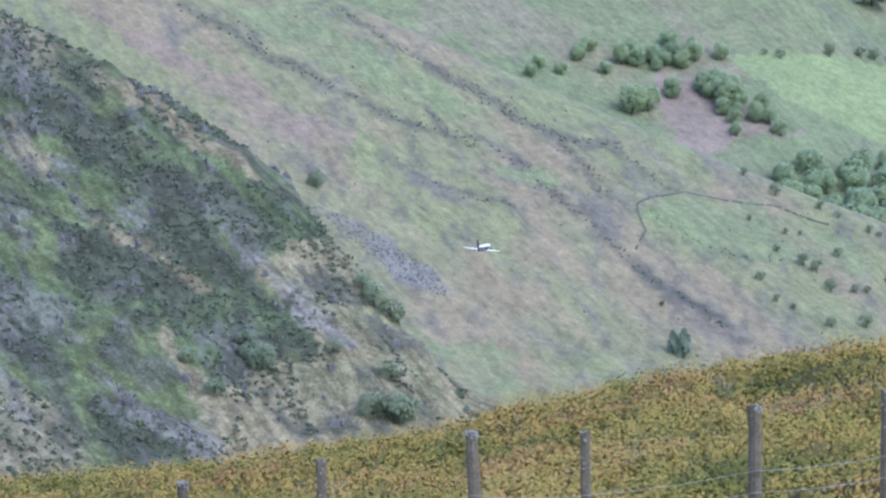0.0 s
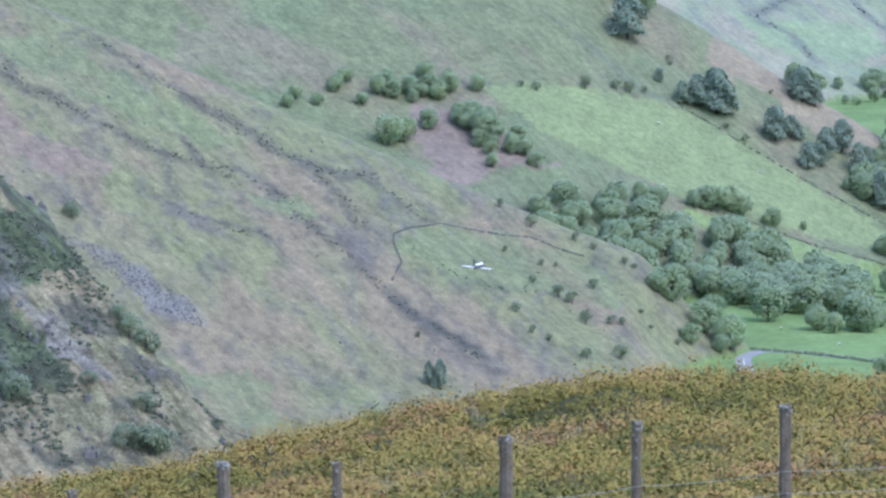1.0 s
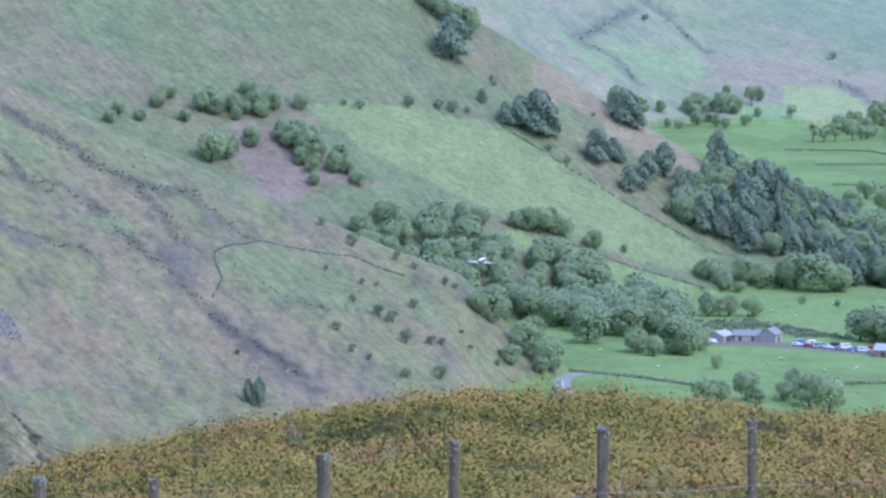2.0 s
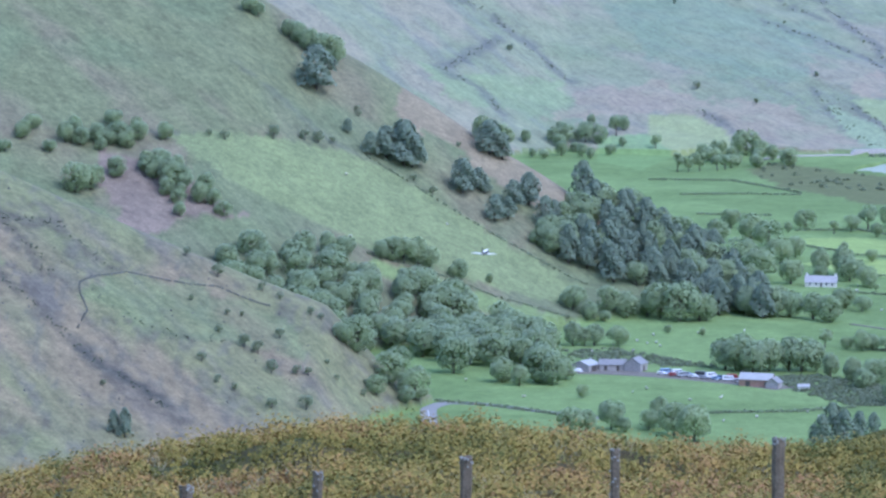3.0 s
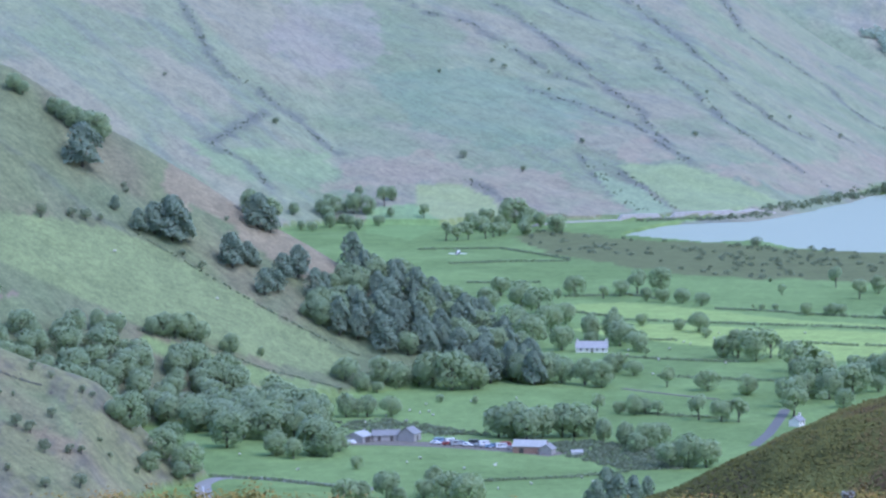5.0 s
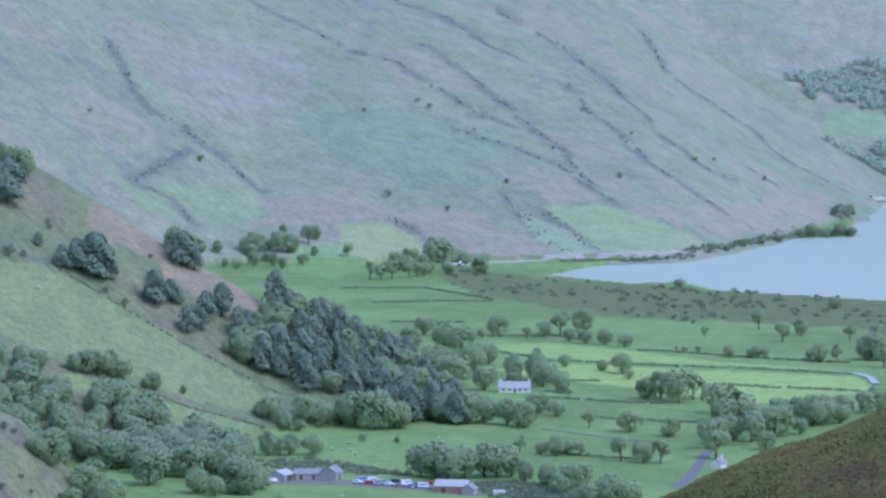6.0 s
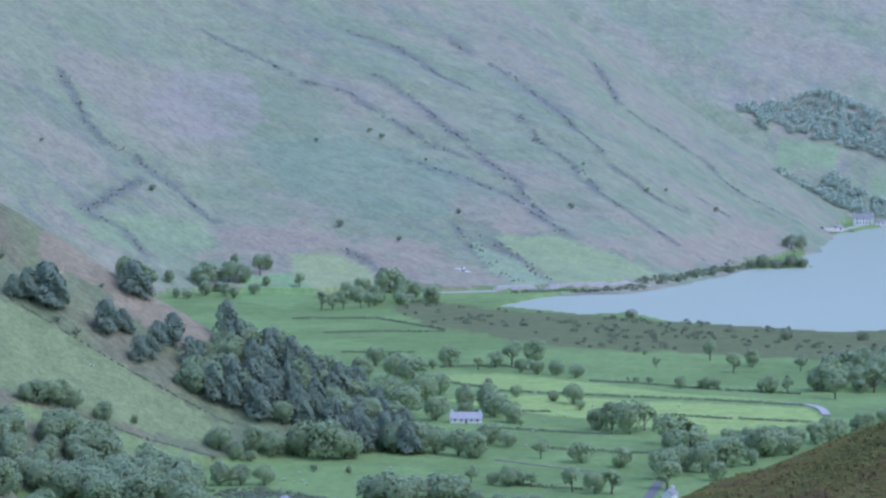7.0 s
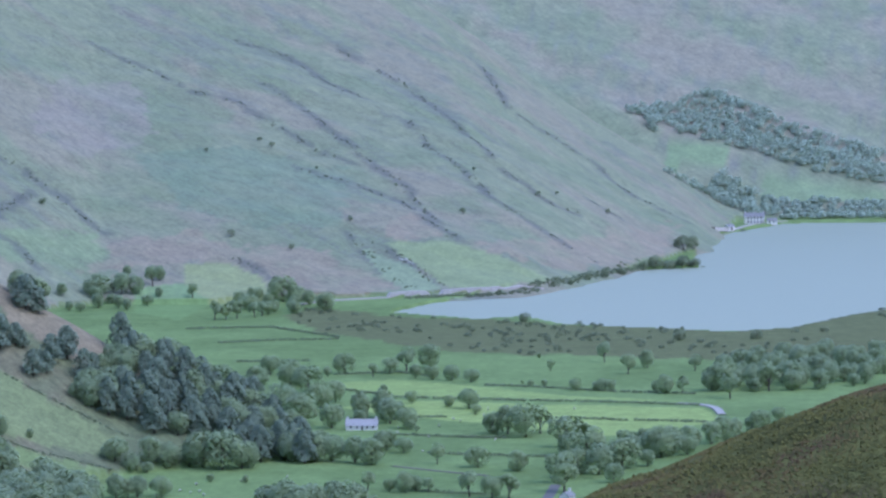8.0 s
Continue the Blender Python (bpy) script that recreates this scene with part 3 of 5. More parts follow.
def build_ground():
    rings = span((2, 30, 10), (30, 44, 60), (44, 66, 90), (66, 150, 20), (150, 175, 10), (175, 215, 60), (215, 800, 18), (800, 1000, 40), (1000, 1400, 130), (1400, 1500, 16),
                 (1500, 2600, 250), (2600, 2920, 36), (2920, 3560, 130), (3560, 3800, 26), (3800, 5000, 60), (5000, 9000, 14))
    turns = np.radians(span((-180, -16, 42), (-16, 12, 580), (12, 180, 43)))
    a, r = np.meshgrid(turns, rings)
    x, y = r * np.sin(a), r * np.cos(a)
    z, owner = land(x, y)
    rows, cols = x.shape
    points = np.stack([x, y, z], -1).reshape(-1, 3)
    hub = len(points)
    points = np.vstack([points, [[0, 0, float(land(0.0, 0.0)[0])]]])
    i, j = np.meshgrid(np.arange(rows - 1), np.arange(cols), indexing="ij")
    nxt = (j + 1) % cols
    quads = np.stack([i * cols + j, i * cols + nxt, (i + 1) * cols + nxt, (i + 1) * cols + j], -1).reshape(-1, 4)
    tris = [(hub, (c + 1) % cols, c) for c in range(cols)]
    me = bpy.data.meshes.new("ground")
    me.from_pydata(points.tolist(), [], quads.tolist() + tris)
    me.shade_smooth()
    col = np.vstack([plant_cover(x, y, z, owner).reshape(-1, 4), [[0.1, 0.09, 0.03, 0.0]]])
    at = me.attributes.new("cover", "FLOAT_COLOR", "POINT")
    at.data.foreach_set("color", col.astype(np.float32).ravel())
    # the farther hillsides get more of the haze-like sheen
    for name, haze_sheen, grainy in (("fell_turf", 0.11, 0.5), ("hill_turf", 0.05, 0.6), ("moor_turf", 0.0, 1.0), ("meadow_turf", 0.0, 0.45)):
        me.materials.append(ground_material(name, haze_sheen, grainy))
    slot = np.array((3, 2, 1, 1, 0, 0, 2, 2))[owner[:-1]].ravel()
    me.polygons.foreach_set("material_index", np.concatenate([slot, np.full(len(tris), 2)]).astype(np.int32))
    return tagged(new("ground", me), "valley and hillsides of rough grass, bracken and green pasture", "ground", kind="structure")


def build_lake():
    m, nodes, links, b = shader("lake_water", 0.45, 0.4)
    # pale base colour stands in for sky reflected off the ripples
    b.inputs["Base Color"].default_value = (0.3, 0.33, 0.225, 1)
    n, relief = nodes.new("ShaderNodeTexNoise"), nodes.new("ShaderNodeBump")
    n.inputs["Scale"].default_value = 0.6
    relief.inputs["Strength"].default_value, relief.inputs["Distance"].default_value = 0.35, 0.3
    place = nodes.new("ShaderNodeNewGeometry")
    links.new(place.outputs["Position"], n.inputs["Vector"])
    links.new(n.outputs["Fac"], relief.inputs["Height"])
    links.new(relief.outputs["Normal"], b.inputs["Normal"])
    bm = bmesh.new()
    face = bm.faces.new([bm.verts.new(p) for p in ((120, 2600, 0), (1000, 2600, 0), (1000, 3720, 0), (120, 3720, 0))])
    me = bpy.data.meshes.new("water")
    bm.to_mesh(me)
    bm.free()
    me.materials.append(m)
    return tagged(new("water", me), "still lake with the overcast sky's reflection painted pale", "lake", kind="structure")


build_ground()
build_lake()


# ---- helpers for things ----
def mesh_of(name, points, faces, material, smooth=False):
    me = bpy.data.meshes.new(name)
    me.from_pydata([tuple(map(float, p)) for p in points], [], [tuple(map(int, f)) for f in faces])
    if smooth:
        me.shade_smooth()
    me.materials.append(material)
    return me


def quick_mesh(name, points, faces, material):
    me = bpy.data.meshes.new(name)
    n, k = faces.shape
    me.vertices.add(len(points))
    me.vertices.foreach_set("co", points.astype(np.float32).ravel())
    me.loops.add(n * k)
    me.loops.foreach_set("vertex_index", faces.astype(np.int32).ravel())
    me.polygons.add(n)
    me.polygons.foreach_set("loop_start", np.arange(0, n * k, k, dtype=np.int32))
    me.update(calc_edges=True)
    me.materials.append(material)
    return me


def part(name, bm, material, parent, label=""):
    """One mesh object under a thing; bm may be a bmesh or a finished mesh."""
    if isinstance(bm, bmesh.types.BMesh):
        me = bpy.data.meshes.new(name)
        bm.to_mesh(me)
        bm.free()
        me.materials.append(material)
    else:
        me = bm
    ob = new(name, me)
    ob.parent = parent
    return tagged(ob, label)


def ground_at(x, y):
    return float(land(x, y)[0])


def foliage_material(name, dark, light, haze_sheen=0.58):
    """Leaves: each clump and each tree has a shade of green of its own."""
    m, nodes, links, b = shader(name, 0.85, 0.2)
    # pale sheen veils the dark gaps between sprays the way haze would
    b.inputs["Sheen Weight"].default_value = haze_sheen
    b.inputs["Sheen Roughness"].default_value = 0.9
    b.inputs["Sheen Tint"].default_value = (0.84, 1.0, 0.84, 1)
    island, tree = nodes.new("ShaderNodeNewGeometry"), nodes.new("ShaderNodeObjectInfo")
    add = nodes.new("ShaderNodeMath")
    add.operation = "MULTIPLY_ADD"
    links.new(island.outputs["Random Per Island"], add.inputs[0])
    add.inputs[1].default_value = 0.5
    half = nodes.new("ShaderNodeMath")
    half.operation = "MULTIPLY"
    half.inputs[1].default_value = 0.5
    links.new(tree.outputs["Random"], half.inputs[0])
    links.new(half.outputs[0], add.inputs[2])
    ramp = nodes.new("ShaderNodeValToRGB")
    ramp.color_ramp.elements[0].color, ramp.color_ramp.elements[1].color = (*dark, 1), (*light, 1)
    links.new(add.outputs[0], ramp.inputs["Fac"])
    links.new(ramp.outputs["Color"], b.inputs["Base Color"])
    # leaves let light through
    through_leaf, mix = nodes.new("ShaderNodeBsdfTranslucent"), nodes.new("ShaderNodeMixShader")
    links.new(ramp.outputs["Color"], through_leaf.inputs["Color"])
    mix.inputs["Fac"].default_value = 0.45
    links.new(b.outputs["BSDF"], mix.inputs[1])
    links.new(through_leaf.outputs["BSDF"], mix.inputs[2])
    links.new(mix.outputs["Shader"], nodes["Material Output"].inputs["Surface"])
    return m


BARK = mottled("bark", (0.05, 0.042, 0.035), (0.11, 0.095, 0.08), 0.5)
# oak, thorn and pine colours are lifted pale in place of haze
OAK_LEAF = foliage_material("spring_leaves", (0.165, 0.235, 0.085), (0.27, 0.335, 0.11))
THORN_LEAF = foliage_material("thorn_leaves", (0.135, 0.17, 0.085), (0.2, 0.235, 0.105), 0.4)
PINE_LEAF = foliage_material("conifer_needles", (0.115, 0.16, 0.105), (0.175, 0.23, 0.13), 0.5)
# distance haze is painted into these needles: pale base, full sheen
FOREST_LEAF = foliage_material("hazed_plantation_needles", (0.22, 0.28, 0.205), (0.28, 0.34, 0.235), 1.0)
MARSH_LEAF = foliage_material("marsh_willow", (0.12, 0.145, 0.07), (0.18, 0.21, 0.095), 0.35)
SCRUB_LEAF = foliage_material("heather_scrub", (0.06, 0.07, 0.042), (0.105, 0.13, 0.055), 0.3)


def tube(points, faces, a, b, ra, rb, sides=6):
    """Adds a tapered limb from a to b."""
    a, b = Vector(a), Vector(b)
    turn = (b - a).to_track_quat("Z", "Y").to_matrix()
    base = len(points)
    for c, r in ((a, ra), (b, rb)):
        for k in range(sides):
            w = 2 * math.pi * k / sides
            points.append(c + turn @ Vector((r * math.cos(w), r * math.sin(w), 0)))
    for k in range(sides):
        n = (k + 1) % sides
        faces.append((base + k, base + n, base + sides + n, base + sides + k))


def leaf_clumps(centres, outward, size, rng):
    """Small bent leaf sprays, two triangles each, at the given places."""
    n = len(centres)
    normal = outward + rng.normal(0, 0.33, (n, 3))
    normal /= np.linalg.norm(normal, axis=1, keepdims=True) + 1e-9
    side = np.cross(normal, rng.normal(0, 1, (n, 3)))
    side /= np.linalg.norm(side, axis=1, keepdims=True) + 1e-9
    up = np.cross(normal, side)
    s = size * rng.uniform(0.6, 1.35, (n, 1))
    bend = normal * s * rng.uniform(-0.35, 0.1, (n, 1))
    quad = np.stack([centres - side * s * 0.6, centres + up * s * 0.55 + bend, centres + side * s * 0.6, centres - up * s * 0.5 + bend], 1)
    return quad.reshape(-1, 3), np.arange(4 * n).reshape(n, 4)


def oak_meshes(seed, leaf, squat=1.0, bare=0.02, count=950, size=0.62, lobes=15):
    """A broadleaved tree 10 m high: trunk with limbs, and a crown of rounded lobes of leaf sprays."""
    rng = np.random.default_rng(seed)
    points, faces = [], []
    tube(points, faces, (0, 0, -0.6), (0.1, 0.05, 2.4), 0.34, 0.24)
    low = 10 * bare
    half = (10 - low) * 0.5
    reach = np.array((4.4 * squat, 4.4 * squat, half))
    middle = np.array((0, 0, low + half))
    ways = rng.normal(0, 1, (lobes, 3))
    ways[:, 2] = np.abs(ways[:, 2]) * np.where(np.arange(lobes) % 3 == 0, -0.7, 1.0)
    ways /= np.linalg.norm(ways, axis=1, keepdims=True)
    radius = rng.uniform(0.4, 0.58, lobes)
    hearts = ways * (0.98 - radius)[:, None] * rng.uniform(0.86, 1.08, (lobes, 1))
    for k in range(0, lobes, 2):
        tube(points, faces, (0.1, 0.05, 1.6 + 0.2 * k), middle + hearts[k] * reach, 0.14, 0.04, 4)
    d = rng.normal(0, 1, (count, 3))
    d /= np.linalg.norm(d, axis=1, keepdims=True)
    pick = rng.integers(0, lobes, count)
    d = d + 0.75 * ways[pick]
    d /= np.linalg.norm(d, axis=1, keepdims=True)
    offset = hearts[pick] + d * (radius[pick] * rng.uniform(0.72, 1.04, count))[:, None]
    places = middle + offset * reach
    places[:, 2] = np.maximum(places[:, 2], low + rng.uniform(0, 0.9, count))
    p, f = leaf_clumps(places, 0.6 * d + offset + (0, 0, 0.3), size, rng)
    return mesh_of("trunk", points, faces, BARK, True), mesh_of("crown", p, f, leaf)


def pine_meshes(seed, round_top=0.0, count=640):
    """A dark conifer 10 m high with tiers of drooping sprays."""
    rng = np.random.default_rng(seed)
    points, faces = [], []
    tube(points, faces, (0, 0, -0.6), (0, 0, 9.3), 0.3, 0.06)
    cs, outs = [], []
    for k in range(count):
        t = rng.uniform(0.08, 1) ** (0.9)
        w = rng.uniform(0, 2 * math.pi)
        cone = 2.5 * (1 - t) + 0.25
        dome = 3.7 * math.sqrt(max(0.02, 1 - (t - 0.35) ** 2 * 2.2))
        reach = (cone * (1 - round_top) + dome * round_top) * (0.78 + 0.22 * math.sin(3 * w + 9 * t)) * rng.uniform(0.7, 1.05)
        cs.append((reach * math.cos(w), reach * math.sin(w), 0.6 + 9.3 * t - 0.12 * reach))
        outs.append((math.cos(w), math.sin(w), 0.5))
        if k % 40 == 0:
            tube(points, faces, (0, 0, 0.8 + 9 * t * 0.9), (reach * 0.8 * math.cos(w), reach * 0.8 * math.sin(w), 0.8 + 9 * t * 0.9), 0.08, 0.03, 4)
    p, f = leaf_clumps(np.array(cs), np.array(outs), 0.68, rng)
    return mesh_of("trunk", points, faces, BARK, True), mesh_of("crown", p, f, PINE_LEAF)


OAKS = [oak_meshes(s, OAK_LEAF, q, -0.03, 1150, 0.62, 20) for s, q in ((1, 1.0), (2, 1.15), (3, 0.9), (4, 1.05), (5, 1.25), (6, 0.8))]
THIN_OAKS = [oak_meshes(s, OAK_LEAF, 0.85, 0.16, 480, 0.68, 11) for s in (11, 12, 13)]
THORNS = [oak_meshes(s, THORN_LEAF, 1.0, 0.1, 340, 0.8, 8) for s in (21, 22, 23)]
BUSHES = [oak_meshes(s, THORN_LEAF, 1.5, -0.2, 700, 0.8) for s in (31, 32)]
PINES = [pine_meshes(s, q) for s, q in ((41, 0.35), (42, 0.75), (43, 0.55), (44, 0.9))]
ROUND_PINES = [pine_meshes(s, q, 860) for s, q in ((51, 1.0), (52, 0.8))]

planting = random.Random(7)


def plant(name, shapes, x, y, height, label, group):
    trunk, crown = planting.choice(shapes)
    ob = new(name)
    ob.empty_display_size = 0.5
    s = height / 10.0
    wide = s * planting.uniform(0.9, 1.12) * (1.12 if name != "conifer_tree" else 1.25 if group == "pines on the spur" else 1.05)
    ob.matrix_world = pose(x, y, ground_at(x, y), 0, 0, planting.uniform(0, 360)) @ Matrix.Diagonal((wide, wide, s, 1))
    part("trunk", trunk, None, ob)
    part("crown", crown, None, ob)
    return tagged(ob, label, "tree" if name != "bush" else "bush", group)


def plant_rows(rows, name, shapes, label, group):
    for x, y, h in rows:
        plant(name, shapes, x, y, h, label, group)


def plant_wood(outline, spacing, low, high, pick):
    """Trees at uneven spacing inside an outline."""
    xs, ys = [p[0] for p in outline], [p[1] for p in outline]
    y = min(ys)
    while y < max(ys):
        x = min(xs)
        while x < max(xs):
            px, py = x + planting.uniform(-0.45, 0.45) * spacing, y + planting.uniform(-0.45, 0.45) * spacing
            if inside(np.array(px), np.array(py), outline):
                pick(px, py, planting.uniform(low, high))
            x += spacing
        y += spacing


def thicket(outline, spacing, low, high, name, label):
    """A wood whose trees cannot be told apart: stems and crowns grown together."""
    shapes = []
    for trunk, crown in OAKS:
        pair = []
        for me in (trunk, crown):
            co = np.empty(3 * len(me.vertices))
            me.vertices.foreach_get("co", co)
            pair.append((co.reshape(-1, 3), np.array([tuple(p.vertices) for p in me.polygons])))
        shapes.append(pair)
    found = ([], []), ([], [])
    size = [0, 0]

    def grow(x, y, h):
        w, s = planting.uniform(0, 2 * math.pi), h / 10.0
        wide = s * planting.uniform(1.0, 1.25)
        turn = np.array(((wide * math.cos(w), -wide * math.sin(w), 0), (wide * math.sin(w), wide * math.cos(w), 0), (0, 0, s)))
        for k, (co, faces) in enumerate(planting.choice(shapes)):
            found[k][0].append(co @ turn.T + (x, y, ground_at(x, y)))
            found[k][1].append(faces + size[k])
            size[k] += len(co)

    plant_wood(outline, spacing, low, high, grow)
    wood = new(name)
    wood.matrix_world = pose(outline[0][0], outline[0][1], ground_at(*outline[0]))
    for k, (title, material) in enumerate((("trunks", BARK), ("crowns", OAK_LEAF))):
        ob = part(title, quick_mesh(title, np.vstack(found[k][0]) - np.array(wood.matrix_world.translation), np.vstack(found[k][1]), material), None, wood)
        tagged(ob, kind="stuff")
    return tagged(wood, label, "wood", kind="stuff")


def plant_all():
    oak = "rounded spring-green broadleaved tree"
    for rows, where, group in ((CREST_OAKS, "on the crest of a grassy spur", "trees on the crest"), (GULLY_OAKS, "in a bracken gully", "trees in the gully"),
                               (FIELD_OAKS, "beside a sloping green field", "trees by the field"), (LOWER_OAKS, "at the foot of the hillside", "trees below the slope"),
                               (MEADOW_OAKS, "at the edge of a sheep meadow", "trees by the meadow"), (BARN_OAKS, "behind the farm barns", "trees by the barns"),
                               (ROAD_OAKS, "beside the valley road", "trees by the road"), (HOUSE_OAKS, "near the slate-roofed farmhouse", "trees by the farmhouse"),
                               (BANK_OAKS, "on the valley floor below the bank", "trees below the bank")):
        plant_rows(rows, "broadleaf_tree", OAKS, oak + " " + where, group)
    for rows, where, group in ((VALLEY_OAKS, "among the valley pastures", "trees in the pastures"), (HEDGE_OAKS, "along a field hedge", "trees in the hedges"),
                               (LANE_OAKS, "along the farm lane", "trees by the lane"), (FOOT_OAKS, "at the foot of the fell", "trees below the fell")):
        plant_rows(rows, "broadleaf_tree", OAKS + THIN_OAKS, "grey-green broadleaved tree " + where, group)
    plant_rows(SPUR_PINES, "conifer_tree", ROUND_PINES + PINES[3:], "dark round-topped pine on a grassy spur", "pines on the spur")
    plant_rows(SLOPE_PINES, "conifer_tree", PINES, "dark conifer low on the bracken slope", "pines on the slope")
    plant_rows(ROAD_PINES, "conifer_tree", PINES, "pointed dark conifer near the valley road", "pines by the road")
    plant_rows(WALL_THORNS, "thorn_tree", THORNS, "small hawthorn along a field wall", "thorns on the spur")
    plant_rows(FELL_THORNS, "thorn_tree", THORNS, "lone dark hawthorn on the open fell", "thorns on the fell")
    plant_rows(SLOPE_THORNS, "thorn_tree", THORNS, "small wind-bent hawthorn on rough grazing", "thorns on the slope")
    plant_rows(CRAG_THORNS, "bush", BUSHES, "dense dark bush among crags and scree", "bushes on the crag")
    plant_rows(SHORE_BUSHES, "bush", BUSHES, "low grey-green bush on the lake shore", "bushes on the shore")

    def mixed(x, y, h):
        if planting.random() < 0.56:
            plant("conifer_tree", PINES[1:] + ROUND_PINES + ROUND_PINES, x, y, h, "tall dark conifer in the hillside wood", "pines in the wood")
        else:
            plant("broadleaf_tree", OAKS, x, y, h * 0.8, "bright spring oak among dark conifers", "oaks in the pine wood")

    def bankside(x, y, h):
        plant("broadleaf_tree", OAKS + THIN_OAKS, x, y, h, "grey-green tree in a loose streamside wood", "trees by the stream")

    def gully(x, y, h):
        plant("broadleaf_tree", OAKS, x, y, h, "small broadleaved tree in a bracken gully", "trees in the gully")

    plant_wood(GULLY_WOOD, 12.0, 6, 9.5, gully)
    plant_wood(GULLY_WOOD_LOW, 11.0, 6, 10, gully)
    plant_wood(STREAM_WOOD, 24.0, 8, 13, bankside)
    plant_wood(PINE_WOOD, 8.2, 11, 19, mixed)
    thicket(OAK_WOOD, 10.6, 10, 15, "oak_wood", "dense spring-green broadleaved wood below a sloping field")
    thicket(FAR_WOOD, 15.0, 7, 13, "valley_wood", "grey-green broadleaved wood on the flat valley floor")
    thicket(FOOT_WOOD, 20.0, 6, 11, "hillfoot_wood", "loose grey-green wood at the foot of the fell")
    thicket(FOOT_WOOD_LOW, 18.0, 6, 12, "lakehead_wood", "loose grey-green wood at the head of the lake")


def scattered_foliage(name, label, places, size, leaf, per, rng, flat=0.7, category="scrub"):
    """Many low clumps of leaves over the ground, as one growth."""
    cs, outs = [], []
    for x, y, z, h in places:
        d = rng.normal(0, 1, (per, 3))
        d /= np.linalg.norm(d, axis=1, keepdims=True)
        d[:, 2] = np.abs(d[:, 2])
        cs.append(np.array((x, y, z)) + d * h * (1, 1, flat) * rng.uniform(0.6, 1.05, (per, 1)))
        outs.append(d)
    p, f = leaf_clumps(np.vstack(cs), np.vstack(outs), size, rng)
    return tagged(new(name, mesh_of(name, p, f, leaf)), label, category, kind="stuff")


def scatter(outline, count, low, high, rng, keep=None):
    xs, ys = [p[0] for p in outline], [p[1] for p in outline]
    x, y = rng.uniform(min(xs), max(xs), count), rng.uniform(min(ys), max(ys), count)
    ok = inside(x, y, outline)
    if keep is not None:
        ok &= keep(x, y)
    x, y = x[ok], y[ok]
    return list(zip(x, y, land(x, y)[0], rng.uniform(low, high, len(x))))


def build_growth():
    rng = np.random.default_rng(77)
    tall = lambda x, y: patchy((0.8 * x + 0.6 * y + 30 * (patchy(x / 60, y / 60, 3, 4) - 0.5)) / 16, (-0.6 * x + 0.8 * y) / 26, 16, 4) < 0.51
    face = ((-420, 1000), (-120, 1000), (-160, 1330), (-420, 1400))
    scattered_foliage("crag_scrub", "dark heather and gorse scrub over a craggy hillside", scatter(face, 26000, 0.4, 1.5, rng, tall), 0.8, SCRUB_LEAF, 8, rng, 0.7)

    def along(lines, spacing, spread, low, high):
        """Places strewn along lines on the plan."""
        found = []
        for line in lines:
            for (ax, ay), (bx, by) in zip(line, line[1:]):
                for _ in range(int(math.hypot(bx - ax, by - ay) / spacing)):
                    w = rng.random()
                    x, y = ax + w * (bx - ax) + rng.normal(0, spread), ay + w * (by - ay) + rng.normal(0, spread)
                    found.append((x, y, ground_at(x, y), rng.uniform(low, high)))
        return found

    scattered_foliage("slope_scrub", "dark heather tussocks in streaks down a bracken slope", along(SLOPE_LINES, 1.6, 1.5, 0.25, 0.7), 0.5, SCRUB_LEAF, 9, rng)
    scattered_foliage("fell_scrub", "dark scrub in the gullies of the far fell", along(FELL_LINES, 4.0, 2.2, 0.4, 1.1), 0.9, SCRUB_LEAF, 9, rng)
    scattered_foliage("shore_scrub", "low grey-green scrub along the lake shore", along((SHORE_LINE, ((192, 2946), (252, 2966), (286, 2992))), 1.0, 2.2, 0.7, 2.4) + along((((380, 3196), (424, 3202)),), 0.3, 3.5, 2.0, 4.0), 0.9, THORN_LEAF, 22, rng, 1.0)
    scattered_foliage("marsh_scrub", "grey-green willow scrub and reeds behind the lake shore", scatter(MARSH, 1300, 1.2, 3.4, rng, lambda x, y: patchy(x / 40, y / 60, 67, 3) > 0.5), 0.85, MARSH_LEAF, 44, rng, 0.85)
    clumps = [(x, y, z + 2.5, h) for x, y, z, h in scatter(STREAM_WOOD, 60, 2.6, 4.6, rng)]
    scattered_foliage("stream_wood", "loose grey-green broadleaved wood on the valley floor", clumps, 0.75, OAK_LEAF, 130, rng, 1.2, "wood")
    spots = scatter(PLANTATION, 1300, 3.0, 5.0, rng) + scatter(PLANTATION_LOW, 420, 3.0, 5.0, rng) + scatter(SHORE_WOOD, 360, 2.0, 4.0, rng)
    scattered_foliage("forest", "far hillside plantation, haze painted into its pale green needles", [(x, y, z + 1.5, h) for x, y, z, h in spots], 1.6, FOREST_LEAF, 34, rng, 1.2, "forest")
    scattered_foliage("stream_scrub", "dull brown-green scrub along a sunken stream", scatter(STREAM_SCRUB, 900, 0.6, 2.0, rng) + scatter(BARN_SCRUB, 500, 0.6, 1.8, rng), 0.75, MARSH_LEAF, 22, rng)
    for line, gaps, small in [(q, 0.04, 1.0) for q in HEDGES] + [(q, 0.3, 0.55) for q in FIELD_WALLS[:2]]:
        places = []
        for (ax, ay), (bx, by) in zip(line, line[1:]):
            for k in np.arange(0, math.hypot(bx - ax, by - ay), 0.9):
                w = k / math.hypot(bx - ax, by - ay)
                x, y = ax + w * (bx - ax) + rng.normal(0, 0.25), ay + w * (by - ay) + rng.normal(0, 0.25)
                if rng.random() > gaps:
                    places.append((x, y, ground_at(x, y), small * rng.uniform(0.7, 1.35)))
